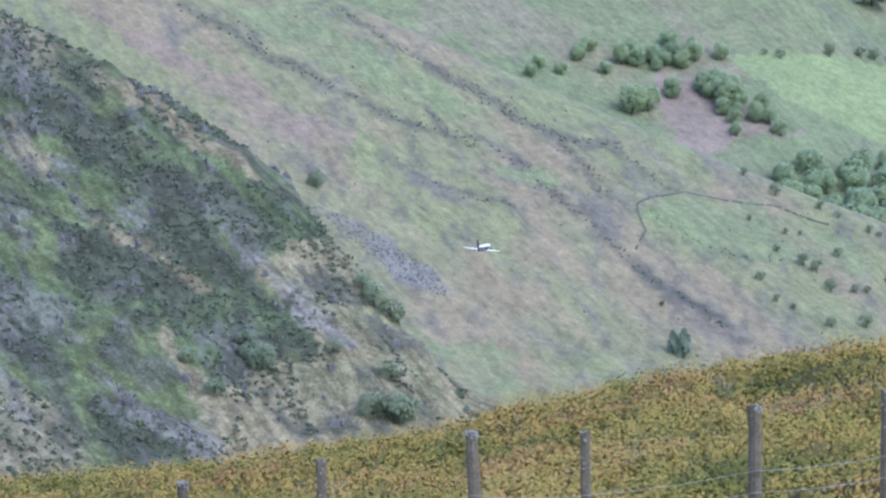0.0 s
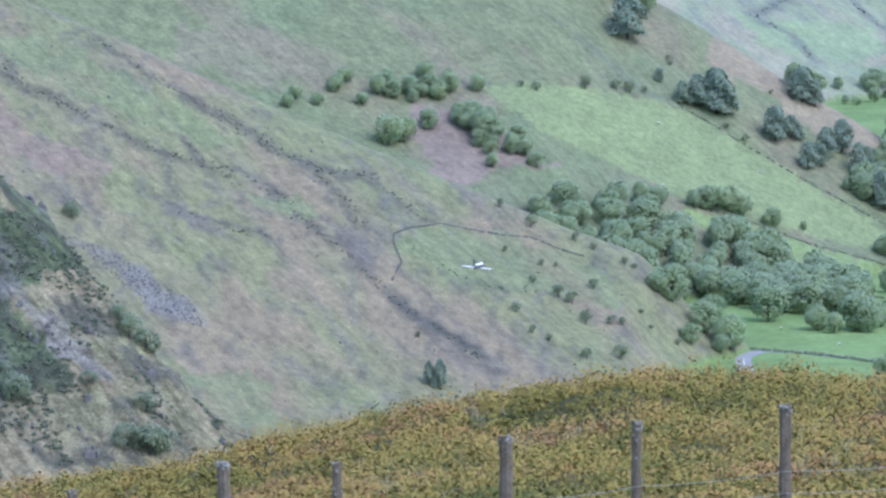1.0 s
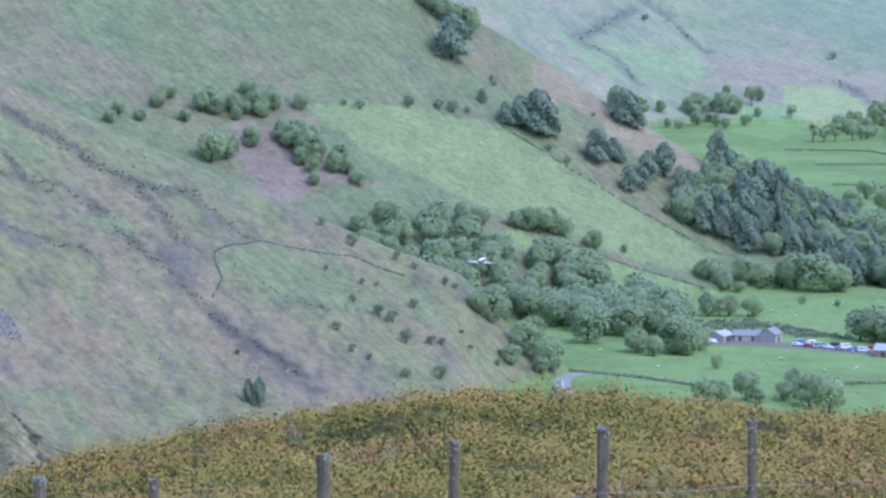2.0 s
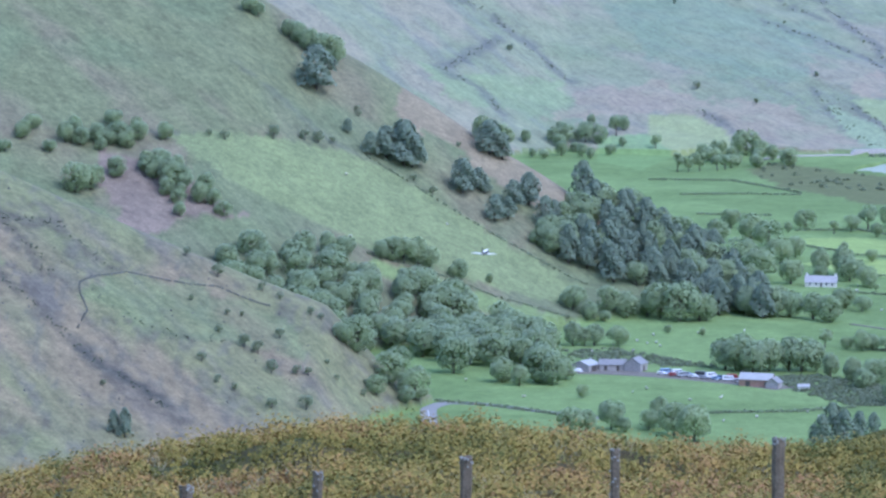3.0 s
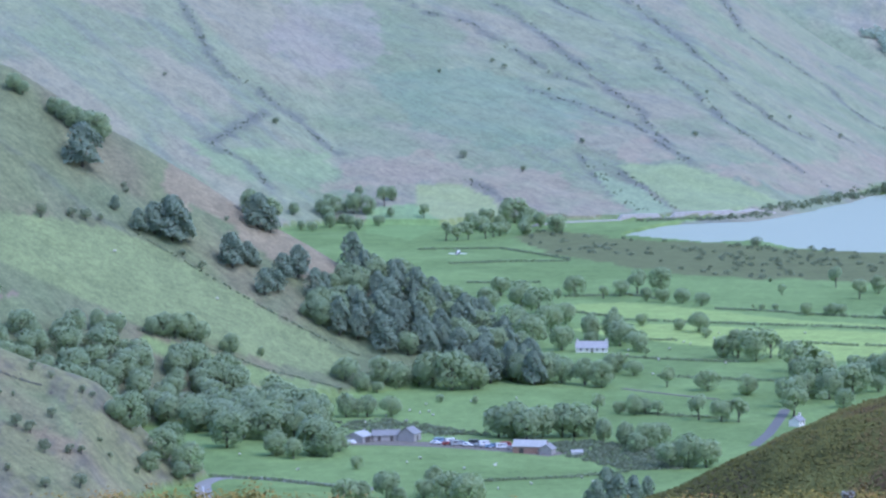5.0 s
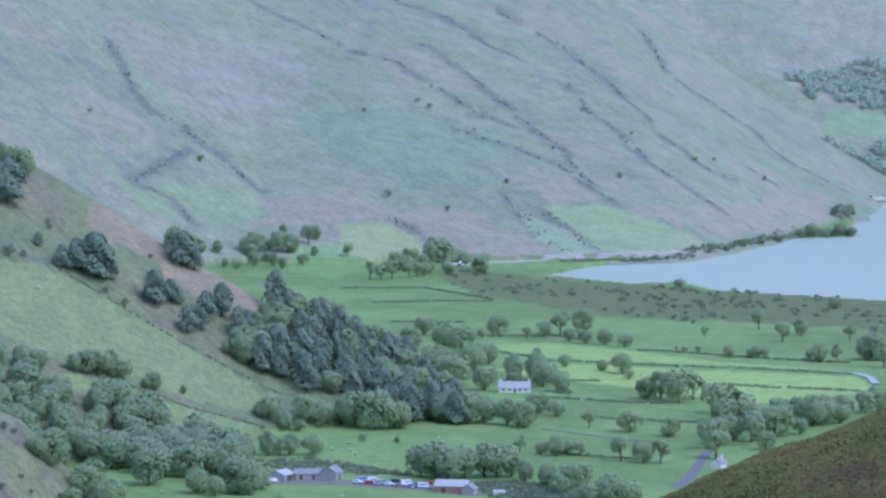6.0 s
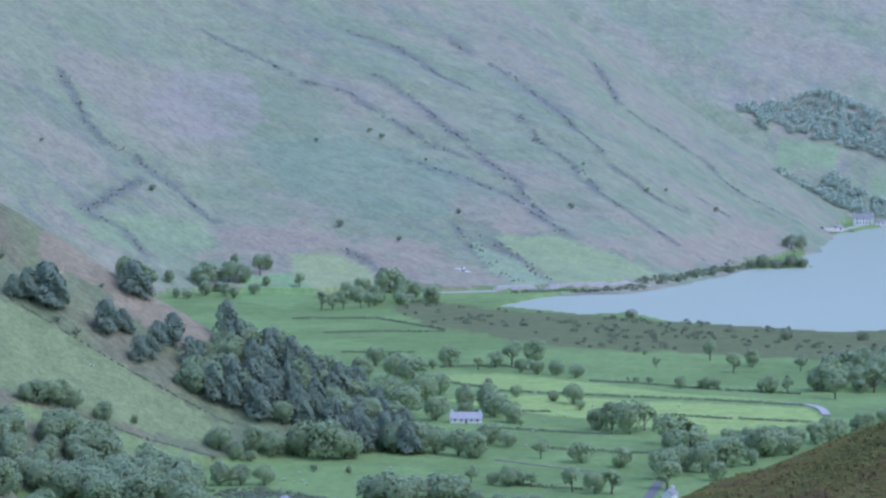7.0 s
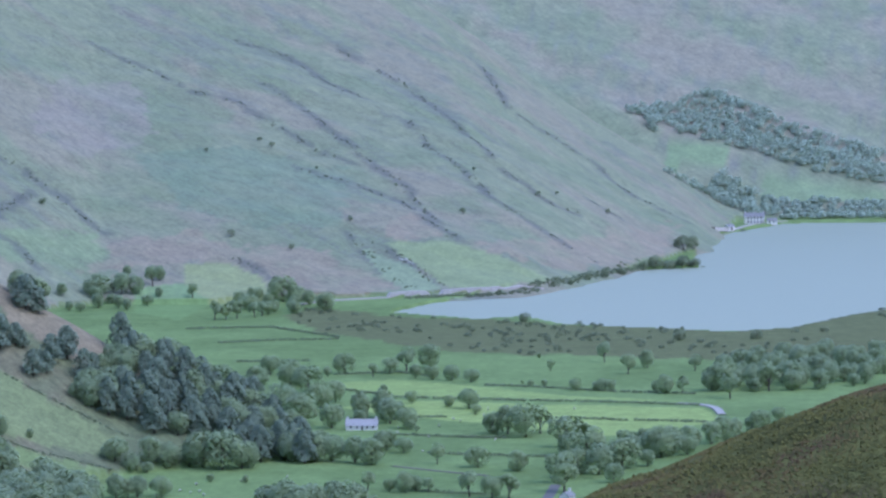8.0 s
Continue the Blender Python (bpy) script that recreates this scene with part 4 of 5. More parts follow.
        hedge = scattered_foliage("hedge", "clipped dark green field hedge on pasture", places, 0.7, THORN_LEAF, 12, rng, 1.2, "hedge")
        tagged(hedge, group="field hedges")


plant_all()
build_growth()


# ---- walls, roads, farm buildings, vehicles, sheep ----
SLATE = mottled("roof_slate", (0.16, 0.158, 0.155), (0.29, 0.287, 0.28), 1.2, 0.6, 0.4)
PALE_SLATE = mottled("weathered_slate", (0.26, 0.255, 0.25), (0.4, 0.395, 0.385), 1.2, 0.6, 0.4)
PALE_SHEET = mottled("corrugated_sheet", (0.3, 0.3, 0.285), (0.44, 0.44, 0.42), 1.5, 0.5, 0.4)
RUBBLE = mottled("rubble_wall", (0.24, 0.225, 0.21), (0.4, 0.38, 0.36), 0.7, 0.95, 0.2)
MOSSY_STONE = mottled("mossy_wall_stone", (0.1, 0.105, 0.085), (0.19, 0.19, 0.165), 0.7, 0.95, 0.2)
ROAD_GREY = mottled("grey_tarmac", (0.2, 0.195, 0.18), (0.29, 0.285, 0.265), 2.0, 0.85, 0.3)
YARD = mottled("muddy_yard", (0.13, 0.115, 0.09), (0.22, 0.2, 0.165), 2.5, 0.95, 0.2)
RUSTY = mottled("red_stone", (0.26, 0.15, 0.11), (0.36, 0.24, 0.19), 0.8, 0.95, 0.2)
WHITEWASH = mottled("whitewash", (0.56, 0.55, 0.5), (0.72, 0.71, 0.66), 1.0, 0.9, 0.3)
DARK_GLASS = mottled("dark_glass", (0.02, 0.025, 0.03), (0.05, 0.055, 0.06), 0.5, 0.15, 0.5)
TARMAC = mottled("worn_tarmac", (0.11, 0.107, 0.098), (0.17, 0.166, 0.154), 2.0, 0.85, 0.3)
TRACK = mottled("stony_track", (0.3, 0.28, 0.25), (0.46, 0.44, 0.41), 2.0, 0.95, 0.2)
ROCK = mottled("crag_rock", (0.07, 0.068, 0.062), (0.18, 0.175, 0.165), 3.0, 0.95, 0.2, 0.2)
WOOL = mottled("wool", (0.5, 0.48, 0.42), (0.72, 0.7, 0.64), 0.3, 1.0, 0.1)
DARK_FACE = mottled("dark_hide", (0.05, 0.045, 0.04), (0.12, 0.11, 0.1), 0.2, 0.9, 0.2)
RUBBER = mottled("tyre_rubber", (0.02, 0.02, 0.02), (0.035, 0.035, 0.035), 0.2, 0.8, 0.3)
PAINTS = [mottled("car_paint", tuple(0.85 * v for v in c), c, 1.0, 0.3, 0.5) for c in
          ((0.75, 0.76, 0.78), (0.3, 0.05, 0.045), (0.06, 0.1, 0.2), (0.32, 0.34, 0.36), (0.04, 0.045, 0.05), (0.2, 0.3, 0.42))]


def box(bm, x0, x1, y0, y1, z0, z1):
    v = [bm.verts.new(p) for p in ((x0, y0, z0), (x1, y0, z0), (x1, y1, z0), (x0, y1, z0), (x0, y0, z1), (x1, y0, z1), (x1, y1, z1), (x0, y1, z1))]
    for f in ((3, 2, 1, 0), (4, 5, 6, 7), (0, 1, 5, 4), (1, 2, 6, 5), (2, 3, 7, 6), (3, 0, 4, 7)):
        bm.faces.new([v[k] for k in f])
    return bm


def boxed(*size):
    return box(bmesh.new(), *size)


def gable_body(length, width, eaves, ridge):
    bm = bmesh.new()
    l, w = length / 2, width / 2
    ends = []
    for x in (-l, l):
        ends.append([bm.verts.new(p) for p in ((x, -w, -1.2), (x, w, -1.2), (x, w, eaves), (x, 0, ridge), (x, -w, eaves))])
    a, b = ends
    bm.faces.new(a[::-1])
    bm.faces.new(b)
    for k in range(5):
        n = (k + 1) % 5
        bm.faces.new((a[k], a[n], b[n], b[k]))
    return bm


def roof_slope(length, width, eaves, ridge, side):
    """One pitch of a roof, 0.14 m thick, with eaves that stand out."""
    bm = bmesh.new()
    l, w = length / 2 + 0.3, width / 2
    drop = (ridge - eaves) / w
    out = w + 0.35
    low = ridge - drop * out
    ring = ((0, ridge + 0.03), (out, low + 0.03), (out, low + 0.17), (0, ridge + 0.17))
    a = [bm.verts.new((-l, side * y, z)) for y, z in ring]
    b = [bm.verts.new((l, side * y, z)) for y, z in ring]
    bm.faces.new(a)
    bm.faces.new(b[::-1])
    for k in range(4):
        n = (k + 1) % 4
        bm.faces.new((a[k], b[k], b[n], a[n]))
    bmesh.ops.recalc_face_normals(bm, faces=bm.faces)
    return bm


def building(name, label, category, x, y, turn, length, width, eaves, ridge, wall, roof, openings=(), chimneys=(), sink=0.0):
    """A gabled building: openings are (x along the front, sill height, width, height, kind)."""
    ob = new(name)
    ob.matrix_world = pose(x, y, max(ground_at(x, y), 0.4) - sink, 0, 0, turn)
    part("wall", gable_body(length, width, eaves, ridge), wall, ob)
    for side in (-1, 1):
        part("roof", roof_slope(length, width, eaves, ridge, side), roof, ob)
    for ox, sill, w, h, kind in openings:
        front = -width / 2
        if kind == "window":
            frame_ob = part("window", boxed(ox - w / 2 - 0.08, ox + w / 2 + 0.08, front - 0.05, front + 0.1, sill - 0.08, sill + h + 0.08), WHITEWASH, ob)
            part("pane", boxed(ox - w / 2, ox + w / 2, front - 0.07, front + 0.1, sill, sill + h), DARK_GLASS, frame_ob, "dark window pane")
        else:
            part("door", boxed(ox - w / 2, ox + w / 2, front - 0.06, front + 0.1, sill, sill + h), DARK_FACE if kind == "dark" else wall, ob, "dark open doorway")
    for cx in chimneys:
        part("chimney", boxed(cx - 0.45, cx + 0.45, -0.4, 0.4, ridge - 0.6, ridge + 1.2), RUBBLE if wall is not WHITEWASH else WHITEWASH, ob)
    return tagged(ob, label, category)


def build_buildings():
    building("shed", "open-ended farm shed with a pale sheet roof", "shed", 9, 1849, 62, 9.0, 8.0, 2.6, 4.2, RUBBLE, PALE_SHEET, ((0, 0, 4.5, 2.3, "dark"),))
    building("byre", "long low stone byre with a slate roof", "barn", 20, 1853, 4, 11.0, 6.0, 2.4, 4.2, RUBBLE, SLATE, ((-3, 0, 1.2, 2.0, "dark"), (2, 0, 1.2, 2.0, "dark")))
    building("barn", "taller stone barn with a grey slate roof", "barn", 29.5, 1852, 68, 8.0, 7.0, 3.2, 5.4, RUBBLE, SLATE, ((0, 0, 1.6, 2.2, "dark"),))
    building("barn", "reddish stone barn with a pale grey roof", "barn", 77, 1813, -14, 13.0, 7.5, 2.9, 5.0, RUSTY, PALE_SHEET, ((-3, 0, 1.8, 2.2, "dark"), (4.2, 0.9, 0.9, 0.9, "window")))
    building("barn", "small lean stone barn end with slate roof", "barn", 83.5, 1808, 70, 6.0, 5.0, 2.4, 4.2, RUBBLE, SLATE)
    building("hut", "small pale hut beside the farm field", "hut", 95, 1805, 5, 4.4, 2.4, 1.5, 2.2, WHITEWASH, PALE_SHEET)
    rooms = [(-5.2, 0.9, 0.9, 1.1, "window"), (-2.2, 0.9, 0.9, 1.1, "window"), (0.2, 0.0, 1.0, 2.0, "dark"), (2.6, 0.9, 0.9, 1.1, "window"), (5.4, 0.9, 0.9, 1.1, "window")]
    building("farmhouse", "long whitewashed farmhouse with a weathered slate roof", "house", 122, 2180, -5, 15.0, 6.5, 2.2, 5.0, WHITEWASH, PALE_SLATE, rooms, (-6.8, 6.8))
    rooms = [(k * 2.6 - 5.2, s, 1.1, 1.3, "window") for k in range(5) for s in (0.9, 3.7)]
    building("inn", "white two-storey lakeside inn with slate roof", "house", 519, 3634, -6, 16.0, 8.0, 5.6, 8.4, WHITEWASH, SLATE, rooms, (-7.2, 0.5, 7.2))
    building("inn_annexe", "low white annexe beside the lakeside inn", "house", 532, 3626, -6, 8.0, 6.0, 2.6, 4.4, WHITEWASH, SLATE, ((-2, 0.9, 1, 1.1, "window"), (1.5, 0.9, 1, 1.1, "window")))
    building("boathouse", "small white boathouse on the lake shore", "boathouse", 489, 3562, 40, 7.0, 5.0, 2.8, 4.6, WHITEWASH, SLATE, ((0, 0, 2.2, 2.2, "dark"),))
    building("cottage", "small white cottage at the valley road", "house", 191, 1892, 60, 6.0, 4.6, 2.4, 4.1, WHITEWASH, SLATE, ((-1.4, 0.9, 0.8, 1.0, "window"), (1.4, 0.9, 0.8, 1.0, "window")), (2.6,))


def car_body(length, width, height, van):
    prof = ((-0.5, 0.28), (0.5, 0.28), (0.5, 0.62), (0.27, 0.68), (0.12, 1.0), (-0.42, 1.0), (-0.5, 0.66)) if not van else ((-0.5, 0.2), (0.5, 0.2), (0.5, 0.5), (0.4, 0.56), (0.3, 1.0), (-0.5, 1.0))
    bm = bmesh.new()
    rings = []
    for side in (-1, 1):
        rings.append([bm.verts.new((px * length, side * width / 2 * (0.86 if pz > 0.9 else 1), pz * height)) for px, pz in prof])
    a, b = rings
    bm.faces.new(a)
    bm.faces.new(b[::-1])
    for k in range(len(prof)):
        n = (k + 1) % len(prof)
        bm.faces.new((a[k], b[k], b[n], a[n]))
    bmesh.ops.recalc_face_normals(bm, faces=bm.faces)
    bmesh.ops.bevel(bm, geom=list(bm.edges), offset=0.06, segments=1, affect="EDGES")
    return bm


def wheel_mesh():
    bm = bmesh.new()
    bmesh.ops.create_cone(bm, segments=14, radius1=0.33, radius2=0.33, depth=0.22, cap_ends=True, matrix=pose(0, 0, 0, 90))
    bmesh.ops.bevel(bm, geom=list(bm.edges), offset=0.03, segments=1, affect="EDGES")
    return bm


def build_vehicles():
    rng = random.Random(12)
    shared = bpy.data.meshes.new("wheel")
    bm = wheel_mesh()
    bm.to_mesh(shared)
    bm.free()
    shared.materials.append(RUBBER)
    words = ("white", "dark red", "dark blue", "grey", "black", "pale blue")
    for k in range(15):
        w = k / 14
        x, y = 40 + 30 * w + rng.uniform(-0.5, 0.5), 1842 - 17 * w + (3.5 if k % 2 else -2.5) + rng.uniform(-0.7, 0.7)
        van = rng.random() < 0.4
        paint = (0, 5, 1, 0, 3, 2, 0, 4, 3, 0, 5, 2, 0, 1, 3)[k]
        length, width, height = (5.0, 1.95, 2.2) if van else (4.2, 1.72, 1.5)
        ob = new("van" if van else "car")
        ob.matrix_world = pose(x, y, ground_at(x, y), 0, 0, rng.uniform(-25, 35))
        part("body", car_body(length, width, height, van), PAINTS[paint], ob)
        zs = (0.64, 0.86) if van else (0.7, 0.92)
        part("windows", boxed(-0.36 * length, (0.36 if van else 0.12) * length, -width * 0.475, width * 0.475, zs[0] * height, zs[1] * height), DARK_GLASS, ob, "dark side windows")
        for wx in (-0.31, 0.31):
            for wy in (-0.46, 0.46):
                wheel = part("wheel", shared, None, ob)
                wheel.location = (wx * length, wy * width, 0.33)
        tagged(ob, words[paint] + (" van" if van else " car") + " parked in the farmyard row", "van" if van else "car", "vehicles in the farmyard")
    for k, (x, y) in enumerate(((-1, 1845), (2.5, 1843.5), (6, 1842.5))):
        ob = new("trailer")
        ob.matrix_world = pose(x, y, ground_at(x, y), 0, 0, 10 * k)
        part("body", car_body(3.6, 1.9, 1.7, True), PAINTS[0], ob)
        for wy in (-0.9, 0.9):
            wheel = part("wheel", shared, None, ob)
            wheel.location = (0, wy, 0.33)
        tagged(ob, "small white farm trailer beside the shed", "trailer", "trailers by the shed")


def strip(name, line, width, lift, material, label, category):
    """A road laid on the ground along a line."""
    pts = []
    for (ax, ay), (bx, by) in zip(line, line[1:]):
        n = max(2, int(math.hypot(bx - ax, by - ay) / 3))
        pts += [(ax + (bx - ax) * k / n, ay + (by - ay) * k / n) for k in range(n)]
    pts.append(line[-1])
    pts = np.array(pts, float)
    for _ in range(6):
        pts[1:-1] = 0.5 * pts[1:-1] + 0.25 * (pts[:-2] + pts[2:])
    along = np.gradient(pts, axis=0)
    along /= np.linalg.norm(along, axis=1, keepdims=True)
    side = np.stack([-along[:, 1], along[:, 0]], 1) * width / 2
    verts, faces = [], []
    for p, s in zip(pts, side):
        z = max(ground_at(*(p + 0.5 * s)), ground_at(*(p - 0.5 * s))) + lift
        for q, zz in ((p + s, z), (p - s, z), (p - s * 1.3, z - 3.0), (p + s * 1.3, z - 3.0)):
            verts.append((q[0], q[1], zz))
    for k in range(len(pts) - 1):
        for a, b in ((0, 1), (1, 2), (3, 0)):
            faces.append((4 * k + a, 4 * k + 4 + a, 4 * k + 4 + b, 4 * k + b))
    return tagged(new(name, mesh_of(name, verts, faces, material, False)), label, category, kind="structure")


def stones_along(line, height, rng, step_length=0.55):
    """Uneven dry stones in courses along a line."""
    verts, faces = [], []
    for (ax, ay), (bx, by) in zip(line, line[1:]):
        span_length = math.hypot(bx - ax, by - ay)
        ux, uy = (bx - ax) / span_length, (by - ay) / span_length
        for k in np.arange(0, span_length, step_length):
            if rng.random() < 0.22:
                continue
            cx, cy = ax + ux * k, ay + uy * k
            base = ground_at(cx, cy) - 0.25
            top = base + 0.25 + height * rng.uniform(0.55, 1.1)
            z = base
            while z < top:
                h = rng.uniform(0.25, 0.5)
                hw, hl, off = rng.uniform(0.24, 0.4), step_length * rng.uniform(0.4, 0.56), rng.uniform(-0.08, 0.08)
                n = len(verts)
                for zz, sh in ((z, 1.0), (z + h, 0.88)):
                    for sl, sw in ((-1, -1), (1, -1), (1, 1), (-1, 1)):
                        verts.append((cx + ux * sl * hl * sh - uy * (sw * hw * sh + off), cy + uy * sl * hl * sh + ux * (sw * hw * sh + off), zz + rng.uniform(-0.04, 0.04)))
                faces += [(n + a, n + b, n + c, n + d) for a, b, c, d in ((3, 2, 1, 0), (4, 5, 6, 7), (0, 1, 5, 4), (1, 2, 6, 5), (2, 3, 7, 6), (3, 0, 4, 7))]
                z += h
    return verts, faces


def build_ways():
    strip("road", ROAD, 6.2, 0.06, ROAD_GREY, "grey tarmac valley road round the hill foot", "road")
    strip("road_lake", LAKE_ROAD, 3.2, 0.7, TRACK, "pale road on a low bank along the lake", "road")
    strip("lane", LANE, 4.0, 0.5, TRACK, "pale stony lane between bright pastures", "lane")
    strip("road_valley", VALLEY_ROAD, 4.5, 0.1, TARMAC, "grey tarmac road past a white cottage", "road")
    strip("farm_track", FARM_TRACK, 2.6, 0.2, YARD, "brown farm track across the meadow", "track")
    strip("farmyard", ((-4, 1846), (20, 1845), (42, 1838), (72, 1820), (88, 1806)), 14.0, 0.05, YARD, "bare muddy farmyard in front of the barns", "yard")
    m = PAINTS[0]
    strip("road_marking", ((-45.2, 1640), (-49, 1690), (-50.6, 1720)), 0.25, 0.12, m, "white centre line on the valley road", "road marking")
    strip("shore_track", ((470, 3520), (489, 3556), (519, 3627), (548, 3655)), 4.0, 0.4, TRACK, "pale lakeside track in front of the inn", "track")
    rng = np.random.default_rng(5)
    for k, line in enumerate(FIELD_WALLS[2:]):
        wall = new("stone_wall", mesh_of("stone_wall", *stones_along(line, 0.4, rng), MOSSY_STONE))
        tagged(wall, "grey dry-stone field wall across the hillside", "wall", "field walls", "stuff")


def build_rocks():
    """Outcrops, boulders and scree, as grown-together rock."""
    rng = np.random.default_rng(9)

    def lump(verts, faces, x, y, z, w, h):
        n = len(verts)
        turn = rng.uniform(0, math.pi)
        c, s = math.cos(turn), math.sin(turn)
        sides = 5
        for tier, (r, zz) in enumerate(((1.0, -0.5), (0.95, 0.25), (0.7, 0.7), (0.3, 1.0))):
            for k in range(sides):
                a = 2 * math.pi * k / sides
                rr = w * r * rng.uniform(0.4, 1.25)
                px, py = rr * math.cos(a), 0.45 * rr * math.sin(a)
                verts.append((x + c * px - s * py, y + s * px + c * py, z + h * (zz + rng.uniform(-0.12, 0.12))))
        for t in range(3):
            for k in range(sides):
                m = (k + 1) % sides
                faces.append((n + t * sides + k, n + t * sides + m, n + (t + 1) * sides + m, n + (t + 1) * sides + k))
        faces.append(tuple(n + 3 * sides + k for k in range(sides)))

    crag = ((-420, 1000), (-130, 1000), (-165, 1330), (-256, 1358), (-420, 1395))
    for name, label, outline, count, low, high, tall, keep in (
            ("crag_rock", "grey broken crags and outcrops on a steep hillside", crag, 2600, 0.4, 1.8, 1.0, lambda x, y: patchy((0.8 * x + 0.6 * y + 30 * (patchy(x / 60, y / 60, 3, 4) - 0.5)) / 7, (-0.6 * x + 0.8 * y) / 20, 18, 3) > 0.565),
            ("scree", "grey scree of broken slate on bracken slope", PATCHES[3][3][0], 1500, 0.15, 0.6, 0.7, None),
            ("scree", "pale scree fan below the crag", PATCHES[2][3][0], 900, 0.3, 0.8, 0.7, None),
            ("boulder_field", "scattered grey boulders on rough grazing", ((-330, 1500), (-120, 1560), (-90, 1730), (-330, 1780)), 260, 0.25, 0.7, 0.8, None)):
        verts, faces = [], []
        for x, y, z, w in scatter(outline, count, low, high, rng, keep):
            lump(verts, faces, x, y, z, w, w * tall * rng.uniform(0.7, 1.4))
        tagged(new(name, mesh_of(name, verts, faces, ROCK)), label, "rock", kind="stuff")


def build_sheep():
    rng = random.Random(3)
    body = bmesh.new()
    bmesh.ops.create_icosphere(body, subdivisions=2, radius=0.5, matrix=Matrix.Diagonal((1.15, 0.62, 0.62, 1)))
    for v in body.verts:
        v.co += Vector((rng.uniform(-1, 1), rng.uniform(-1, 1), rng.uniform(-1, 1))) * 0.03
    head = bmesh.new()
    bmesh.ops.create_icosphere(head, subdivisions=1, radius=0.16, matrix=Matrix.Diagonal((1.5, 0.8, 0.9, 1)))
    leg = boxed(-0.05, 0.05, -0.05, 0.05, -0.5, 0.0)
    shapes = {}
    for name, bm, m in (("body", body, WOOL), ("head", head, WOOL), ("leg", leg, DARK_FACE)):
        shapes[name] = bpy.data.meshes.new(name)
        bm.to_mesh(shapes[name])
        bm.free()
        shapes[name].materials.append(m)
    meadows = (((10, 1935), (60, 1900), (95, 1990), (20, 2010), 14), ((-40, 1780), (70, 1760), (60, 1800), (-30, 1830), 10), ((140, 2070), (220, 2060), (240, 2300), (130, 2300), 16),
               ((60, 1700), (110, 1710), (110, 1740), (60, 1735), 5), ((-90, 1985), (-30, 2000), (-30, 2040), (-100, 2060), 4))
    for *outline, count in meadows:
        xs, ys = [p[0] for p in outline], [p[1] for p in outline]
        for _ in range(count):
            x, y = rng.uniform(min(xs), max(xs)), rng.uniform(min(ys), max(ys))
            ob = new("sheep")
            ob.matrix_world = pose(x, y, ground_at(x, y), 0, 0, rng.uniform(0, 360))
            part("body", shapes["body"], None, ob).location = (0, 0, 0.72)
            part("head", shapes["head"], None, ob).location = (0.62, 0, rng.uniform(0.3, 0.85))
            for lx in (-0.3, 0.3):
                for ly in (-0.15, 0.15):
                    part("leg", shapes["leg"], None, ob).location = (lx, ly, 0.5)
            tagged(ob, "white woolly sheep grazing on green pasture", "sheep", "sheep in the pastures")


build_buildings()
build_vehicles()
build_ways()
build_rocks()
build_sheep()


# ---- the jet trainer, nose along +y ----
JET_DARK = mottled("dark_grey_paint", (0.02, 0.021, 0.024), (0.04, 0.042, 0.046), 1.5, 0.35, 0.5)
# pale grey of the wings, also used to paint sun glints on top
JET_PALE = mottled("pale_paint_and_glint", (0.68, 0.66, 0.6), (0.82, 0.8, 0.74), 1.5, 0.35, 0.5)
JET_METAL = mottled("glint_metal", (0.55, 0.53, 0.5), (0.75, 0.73, 0.7), 0.5, 0.4, 0.5, metal=0.3)


def lofted(rings, sides=16):
    """A body through rings (y, half width, half height, z of the middle)."""
    bm = bmesh.new()
    made = [[bm.verts.new((w * math.cos(2 * math.pi * k / sides), y, z + h * math.sin(2 * math.pi * k / sides))) for k in range(sides)] for y, w, h, z in rings]
    for a, b in zip(made, made[1:]):
        for k in range(sides):
            n = (k + 1) % sides
            bm.faces.new((a[k], a[n], b[n], b[k]))
    bm.faces.new(made[0])
    bm.faces.new(made[-1][::-1])
    bmesh.ops.recalc_face_normals(bm, faces=bm.faces)
    for f in bm.faces:
        f.smooth = True
    return bm


def blade(root, tip, thick, axis):
    """A tapered wing or fin: root and tip are (span, front y, back y, other axis)."""
    bm = bmesh.new()
    rings = []
    for (s, y1, y0, o), t in ((root, thick), (tip, thick * 0.45)):
        mid = y1 - 0.35 * (y1 - y0)
        ring = ((y1, 0), (mid, t / 2), (y0, 0), (mid, -t / 2))
        rings.append([bm.verts.new((s, y, o + d) if axis == "x" else (o + d, y, s)) for y, d in ring])
    a, b = rings
    bm.faces.new(a)
    bm.faces.new(b[::-1])
    for k in range(4):
        n = (k + 1) % 4
        bm.faces.new((a[k], b[k], b[n], a[n]))
    bmesh.ops.recalc_face_normals(bm, faces=bm.faces)
    return bm


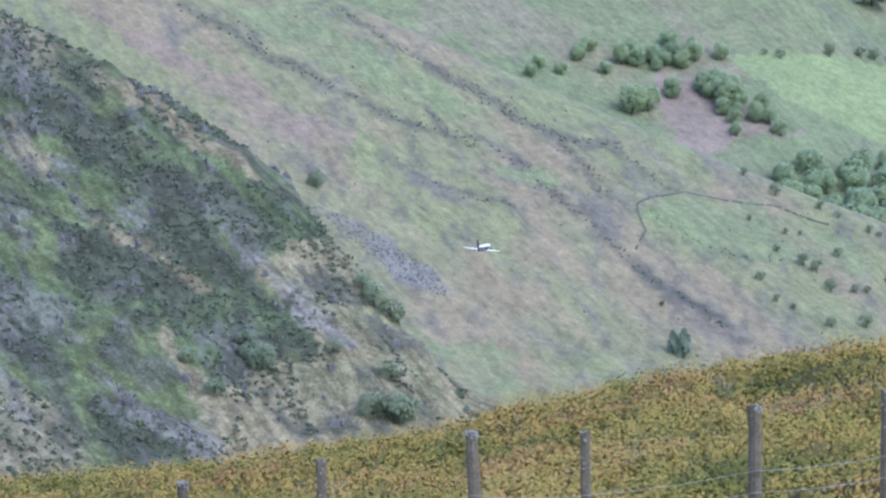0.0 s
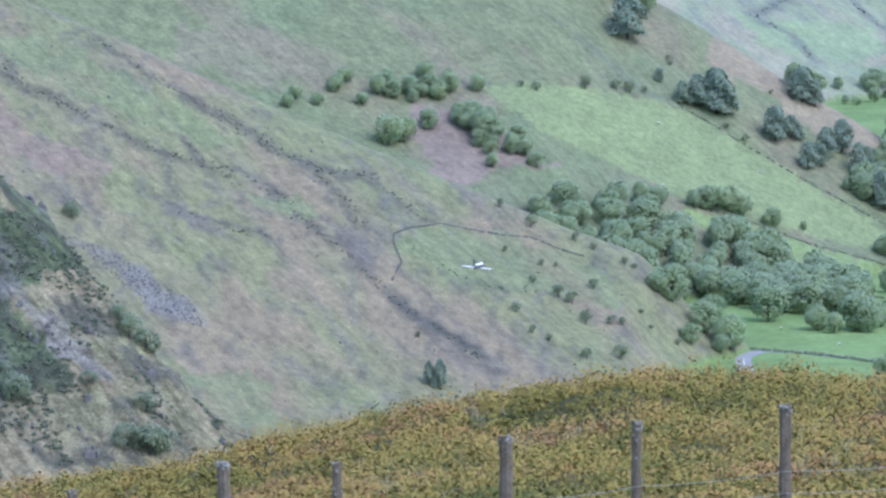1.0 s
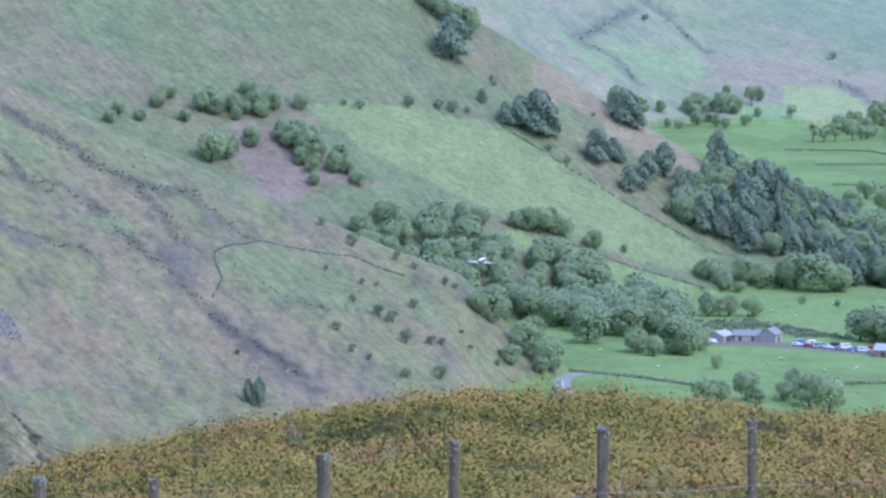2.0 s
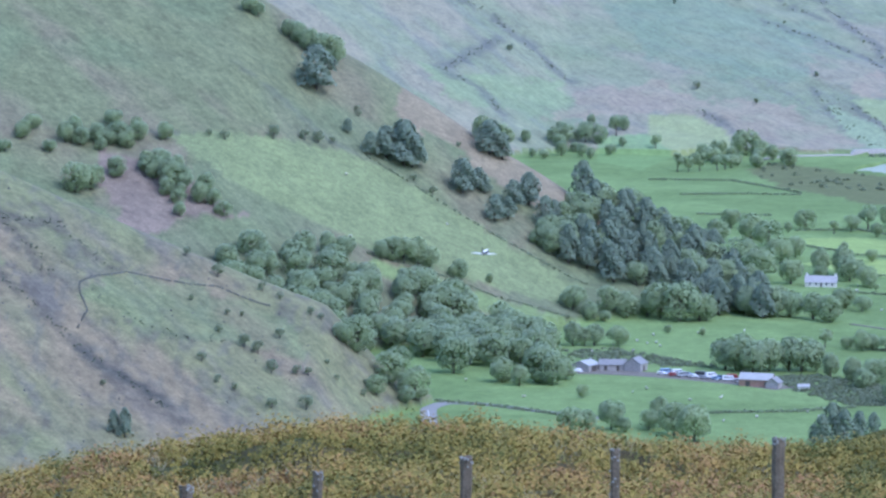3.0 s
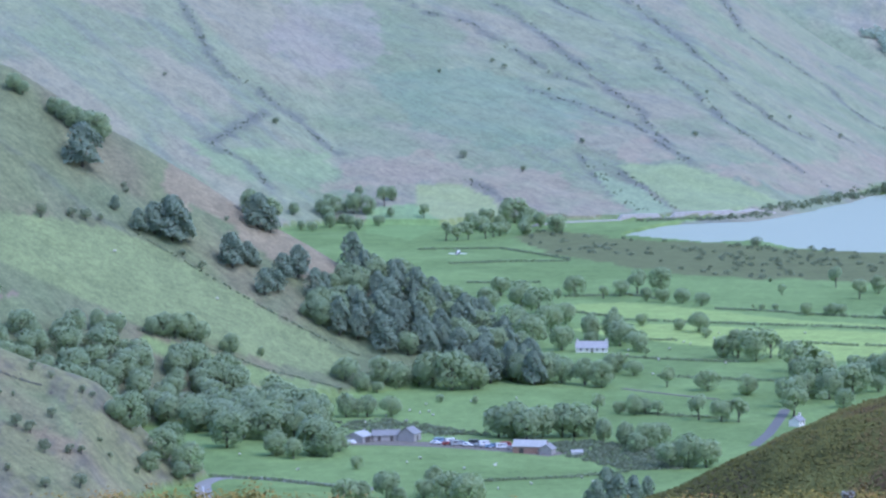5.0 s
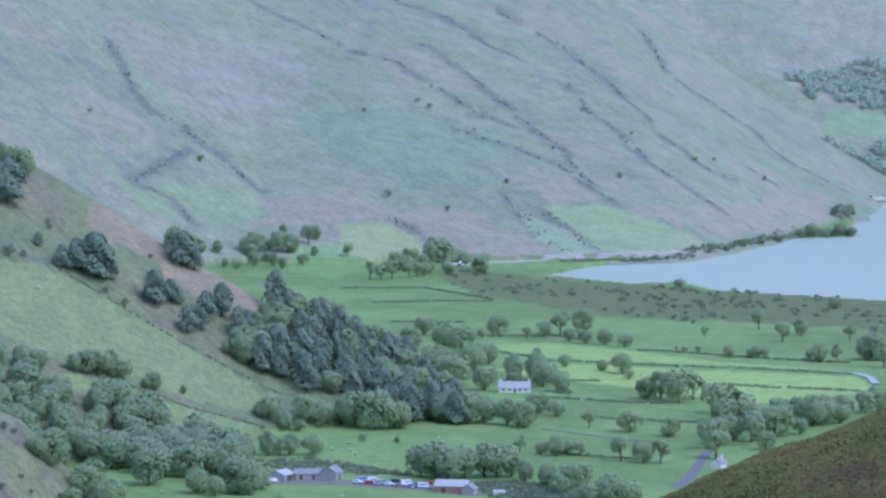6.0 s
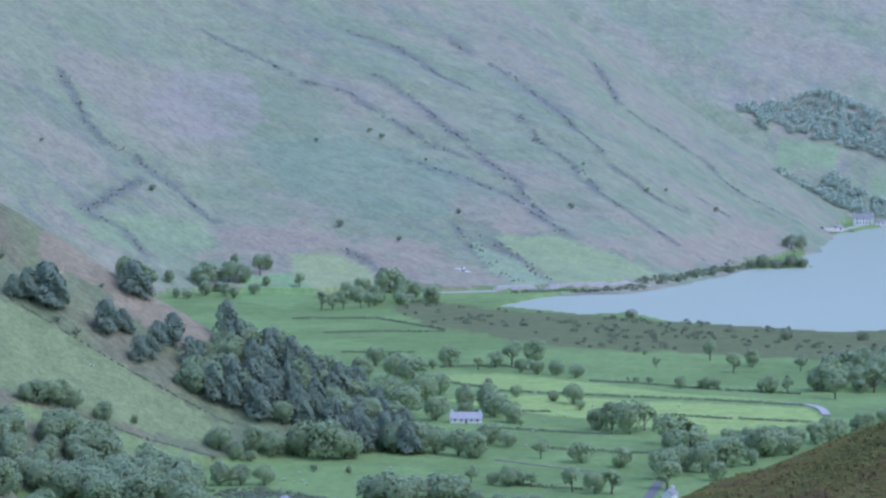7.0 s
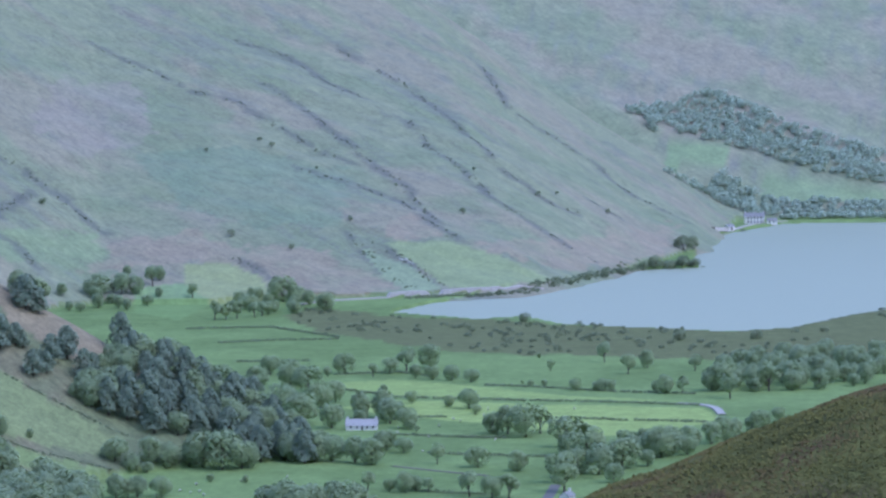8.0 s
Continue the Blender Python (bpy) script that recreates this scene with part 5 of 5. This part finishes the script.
def build_jet():
    ob = new("jet_aircraft")
    part("fuselage", lofted(((6.0, 0.05, 0.05, -0.1), (5.2, 0.32, 0.32, -0.08), (3.8, 0.52, 0.55, 0.0), (1.5, 0.78, 0.72, 0.05), (-1.0, 0.8, 0.72, 0.05), (-3.5, 0.6, 0.62, 0.1), (-5.2, 0.42, 0.45, 0.12))), JET_DARK, ob, "dark grey fuselage")
    # spine and canopy are coloured pale where sun catches the top
    part("spine", lofted(((1.9, 0.3, 0.2, 0.62), (0.6, 0.5, 0.36, 0.66), (-1.5, 0.46, 0.32, 0.62), (-3.6, 0.3, 0.22, 0.55), (-4.6, 0.16, 0.12, 0.5)), 12), JET_PALE, ob, "upper fuselage with sunlight painted pale")
    part("canopy", lofted(((4.4, 0.12, 0.08, 0.45), (3.7, 0.36, 0.34, 0.55), (2.6, 0.42, 0.5, 0.68), (1.8, 0.38, 0.4, 0.7)), 12), JET_PALE, ob, "canopy with its glint painted pale")
    # the nozzle's glint is put into its pale colour
    part("exhaust", lofted(((-5.1, 0.36, 0.36, 0.08), (-5.7, 0.3, 0.3, 0.08)), 14), JET_METAL, ob, "metal exhaust nozzle with a painted glint")
    for s in (-1, 1):
        part("intake", lofted(((2.0, 0.2, 0.34, 0.0), (1.2, 0.26, 0.42, 0.0), (-1.0, 0.2, 0.4, 0.0)), 10), JET_DARK, ob).location = (0.82 * s, 0, 0)
        part("wing", blade((0.6 * s, 1.6, -1.6, -0.25), (4.7 * s, -0.7, -1.7, -0.1), 0.3, "x"), JET_PALE, ob, "pale grey wing")
        part("tailplane", blade((0.35 * s, -3.6, -5.0, 0.15), (2.2 * s, -4.9, -5.5, -0.15), 0.16, "x"), JET_DARK, ob)
    part("fin", blade((0.4, -2.6, -4.9, 0.0), (2.6, -4.4, -5.4, 0.0), 0.2, "z"), JET_DARK, ob, "black swept tail fin")
    return tagged(ob, "small dark jet trainer with pale wings flying low", "jet aircraft")


jet = build_jet()


# ---- the knoll close by: fence, heath plants ----
POST_WOOD = mottled("weathered_post", (0.085, 0.068, 0.045), (0.21, 0.175, 0.125), 0.12, 0.95, 0.2, 0.01)
LICHEN = mottled("pale_lichen", (0.2, 0.2, 0.17), (0.36, 0.36, 0.32), 0.05, 0.95, 0.1)
WIRE = mottled("galvanised_wire", (0.3, 0.29, 0.26), (0.46, 0.45, 0.41), 0.3, 0.5, 0.4, metal=0.3)
# azimuth in degrees, drop of the post's top below the eye in metres, half width, lean
FENCE = ((-13.6, 5.9, 0.05, 1), (-11.81, 5.64, 0.042, -1), (-10.07, 5.49, 0.038, 1), (-8.19, 5.3, 0.048, -2), (-6.75, 5.31, 0.037, 0), (-4.62, 5.13, 0.05, 0), (-2.97, 5.02, 0.036, 1),
         (-1.1, 4.9, 0.046, 0), (0.76, 4.82, 0.034, -1), (2.82, 4.715, 0.047, 0), (4.56, 4.7, 0.042, 1), (6.5, 4.62, 0.045, 0))


def build_fence():
    rng = np.random.default_rng(2)
    fence = new("fence")
    fence.matrix_world = pose(0, 33, ground_at(0, 33))
    inverse = fence.matrix_world.inverted()
    tops = []
    for az, drop, half, lean in FENCE:
        x, y = 33.0 * math.tan(radians(az)) , 33.0 + rng.uniform(-0.06, 0.06)
        r = math.hypot(x, y)
        top = EYE - drop * r / 33.0
        base = ground_at(x, y) - 0.3
        bm = bmesh.new()
        rings = []
        sides = 9
        levels = np.linspace(0, 1, 9)
        flat = rng.uniform(0.75, 1.0)
        for t in levels:
            wob = rng.normal(0, 0.004, sides)
            rings.append([bm.verts.new((x + math.tan(radians(lean)) * (top - base) * (t - 1) + (half + wob[k]) * math.cos(2 * math.pi * k / sides),
                                        y + flat * (half + wob[k]) * math.sin(2 * math.pi * k / sides),
                                        base + t * (top - base) + (0.012 * math.cos(2 * math.pi * k / sides + az) if t == 1 else 0))) for k in range(sides)])
        for a, b in zip(rings, rings[1:]):
            for k in range(sides):
                n = (k + 1) % sides
                bm.faces.new((a[k], a[n], b[n], b[k]))
        bm.faces.new(rings[-1])
        bm.transform(inverse)
        post = part("post", bm, POST_WOOD, fence)
        cap = bmesh.new()
        for k in range(26):
            w, t = rng.uniform(0, 2 * math.pi), rng.uniform(0, 1) ** 2 * (0.5 if half < 0.04 else 0.06)
            m = pose(x + half * math.cos(w) * 0.95, y + flat * half * math.sin(w) * 0.95, top - t, rng.uniform(0, 90), 0, math.degrees(w)) @ Matrix.Diagonal((0.009, 0.009, 0.013, 1))
            bmesh.ops.create_icosphere(cap, subdivisions=1, radius=1.0, matrix=m)
        cap.transform(inverse)
        tagged(part("lichen", cap, LICHEN, post, "pale grey lichen on the weathered post"), kind="stuff")
        tops.append((x, y - half * flat - 0.004, top))
    for below in (0.47, 0.63, 0.85):
        points, faces = [], []
        for (ax, ay, az), (bx, by, bz) in zip(tops, tops[1:]):
            last = None
            for k in range(7):
                w = k / 6
                sag = 0.02 * 4 * w * (1 - w)
                here = (ax + (bx - ax) * w, ay + (by - ay) * w, az + (bz - az) * w - below - sag)
                if last:
                    tube(points, faces, last, here, 0.002, 0.002, 5)
                last = here
        me = mesh_of("wire", points, faces, WIRE, True)
        me.transform(inverse)
        part("wire", me, None, fence, "taut galvanised fence wire")
    return tagged(fence, "weathered wooden post and wire fence across a heathy knoll", "fence")


def heath_material(name, stops, patch):
    """Heath plants: colour drifts over patches of ground and from shoot to shoot."""
    m, nodes, links, b = shader(name, 0.9, 0.15)
    place = nodes.new("ShaderNodeNewGeometry")
    n1, n2 = nodes.new("ShaderNodeTexNoise"), nodes.new("ShaderNodeTexNoise")
    for n, s in ((n1, 1 / patch), (n2, 4.5 / patch)):
        n.inputs["Scale"].default_value, n.inputs["Detail"].default_value = s, 3.0
        links.new(place.outputs["Position"], n.inputs["Vector"])
    total = None
    for source, k in ((n1.outputs["Fac"], 2.4), (n2.outputs["Fac"], 1.0), (place.outputs["Random Per Island"], 0.24)):
        mul = nodes.new("ShaderNodeMath")
        mul.operation = "MULTIPLY_ADD"
        links.new(source, mul.inputs[0])
        mul.inputs[1].default_value = k
        if total is None:
            mul.inputs[2].default_value = -1.35
        else:
            links.new(total, mul.inputs[2])
        total = mul.outputs[0]
    ramp = nodes.new("ShaderNodeValToRGB")
    while len(ramp.color_ramp.elements) < len(stops):
        ramp.color_ramp.elements.new(0.5)
    for e, (at, c) in zip(ramp.color_ramp.elements, stops):
        e.position, e.color = at, (*c, 1)
    links.new(total, ramp.inputs["Fac"])
    links.new(ramp.outputs["Color"], b.inputs["Base Color"])
    return m


HEATH = heath_material("bilberry_and_heather", ((0.06, (0.095, 0.1, 0.026)), (0.28, (0.2, 0.17, 0.04)), (0.5, (0.28, 0.212, 0.054)), (0.7, (0.315, 0.2, 0.065)), (0.92, (0.255, 0.142, 0.062))), 2.0)
STRAW = heath_material("moor_grass", ((0.1, (0.13, 0.155, 0.04)), (0.45, (0.22, 0.215, 0.06)), (0.7, (0.33, 0.28, 0.14)), (0.95, (0.45, 0.4, 0.25))), 1.7)
BANK_HEATH = heath_material("bank_heath", ((0.1, (0.075, 0.08, 0.024)), (0.5, (0.118, 0.116, 0.034)), (0.78, (0.115, 0.09, 0.036)), (0.98, (0.09, 0.062, 0.034))), 9.0)


def spears(x, y, z, height, width, rng, lean=0.5):
    """Grass blades: one thin triangle each."""
    n = len(x)
    w = rng.uniform(0, 2 * math.pi, n)
    dx, dy = np.cos(w) * width / 2, np.sin(w) * width / 2
    lx, ly = rng.normal(0, lean, n) * height, rng.normal(0, lean, n) * height
    tri = np.stack([np.stack([x - dx, y - dy, z], 1), np.stack([x + dx, y + dy, z], 1), np.stack([x + lx, y + ly, z + height], 1)], 1)
    return tri.reshape(-1, 3), np.arange(3 * n).reshape(n, 3)


def knoll_spots(count, rng):
    """Even scatter over the part of the knoll that faces the fence."""
    r, a = np.sqrt(rng.uniform(34.0 ** 2, 57.0 ** 2, count)), np.radians(rng.uniform(-15.5, 9.0, count))
    return r * np.sin(a), r * np.cos(a)


def build_heath():
    rng = np.random.default_rng(15)
    # cushions of bilberry and heather: leafy tufts with dark gaps between
    x, y = knoll_spots(11000, rng)
    wide = rng.uniform(0.06, 0.16, len(x)) * (0.5 + 1.1 * patchy(x / 0.8, y / 0.8, 74, 2))
    z = land(x, y)[0]
    per = 40
    d = rng.normal(0, 1, (len(x), per, 3))
    d /= np.linalg.norm(d, axis=2, keepdims=True)
    d[..., 2] = np.abs(d[..., 2])
    centre = np.stack([x, y, z], 1)[:, None, :] + d * wide[:, None, None] * (1.0, 1.0, 1.7) * rng.uniform(0.65, 1.08, (len(x), per, 1))
    p, f = leaf_clumps(centre.reshape(-1, 3), (d + (0, -0.1, 0.3)).reshape(-1, 3), 0.03, rng)
    tagged(new("heather", quick_mesh("heather", p, f, HEATH)), "golden and rust bilberry and heather cushions on a knoll", "heather", kind="stuff")
    x, y = knoll_spots(90000, rng)
    keep = patchy(x / 1.1, y / 1.1, 73, 2) > 0.47
    x, y = x[keep], y[keep]
    p, f = spears(x, y, land(x, y)[0] - 0.01, rng.uniform(0.05, 0.16, len(x)), rng.uniform(0.006, 0.014, len(x)), rng, 0.7)
    tagged(new("moor_grass", quick_mesh("moor_grass", p, f, STRAW)), "short pale green moor grass on a knoll", "grass", kind="stuff")
    x, y = knoll_spots(22000, rng)
    keep = patchy(x / 1.1, y / 1.1, 73, 2) > 0.56
    x, y = x[keep], y[keep]
    p, f = spears(x, y, land(x, y)[0], rng.uniform(0.12, 0.3, len(x)), rng.uniform(0.006, 0.012, len(x)), rng, 0.55)
    tagged(new("straw_grass", quick_mesh("straw_grass", p, f, STRAW)), "pale straw tussocks standing among heather", "grass", kind="stuff")
    # the bank farther off
    r, a = rng.uniform(178, 206, 60000), np.radians(rng.uniform(3.5, 11.5, 60000))
    x, y = r * np.sin(a), r * np.cos(a)
    z = land(x, y)[0]
    size = 0.08 + 0.5 * np.clip(patchy(x / 2.5, y / 2.5, 75, 3) - 0.45, 0, 0.5)
    centre = np.stack([x, y, z + size * rng.uniform(0, 0.8, len(x))], 1)
    p, f = leaf_clumps(centre, np.tile((0.0, -0.4, 0.8), (len(x), 1)), 0.13, rng)
    tagged(new("bank_heather", quick_mesh("bank_heather", p, f, BANK_HEATH)), "dark olive and brown heather on a steep bank", "heather", kind="stuff")


build_fence()
build_heath()


def motions():
    """The jet flies away down the valley and banks into a turn."""
    walk(jet, (
        (0.0, pose(-160.8, 1144.5, 101.1, -3.8, 4.0, -13.2)),
        (0.5, pose(-138.7, 1238.4, 91.4, -3.5, 6.0, -13.4)),
        (1.0, pose(-116.5, 1330.7, 82.7, -2.9, 4.0, -13.0)),
        (1.5, pose(-95.1, 1427.3, 74.7, -1.9, 2.0, -13.2)),
        (2.0, pose(-72.3, 1518.7, 69.5, -0.1, 2.0, -12.4)),
        (3.5, pose(-8.5, 1821.1, 60.0, 0.3, 0.0, -11.9)),
        (4.0, pose(13.9, 1926.3, 57.3, 0.6, 0.0, -11.3)),
        (4.5, pose(34.5, 2036.3, 54.7, 0.8, -2.0, -11.6)),
        (6.0, pose(103.7, 2364.9, 47.9, 0.8, 6.0, -11.1)),
        (6.5, pose(121.4, 2479.4, 45.5, 0.9, 12.0, -9.9)),
        (7.0, pose(142.7, 2588.6, 43.5, 1.3, 14.0, -15.5)),
        (7.5, pose(179.0, 2686.8, 43.0, 0.6, 16.0, -12.3)),
        (8.0, pose(183.6, 2776.7, 38.8, -0.7, 18.0, -2.9)),
    ))


motions()
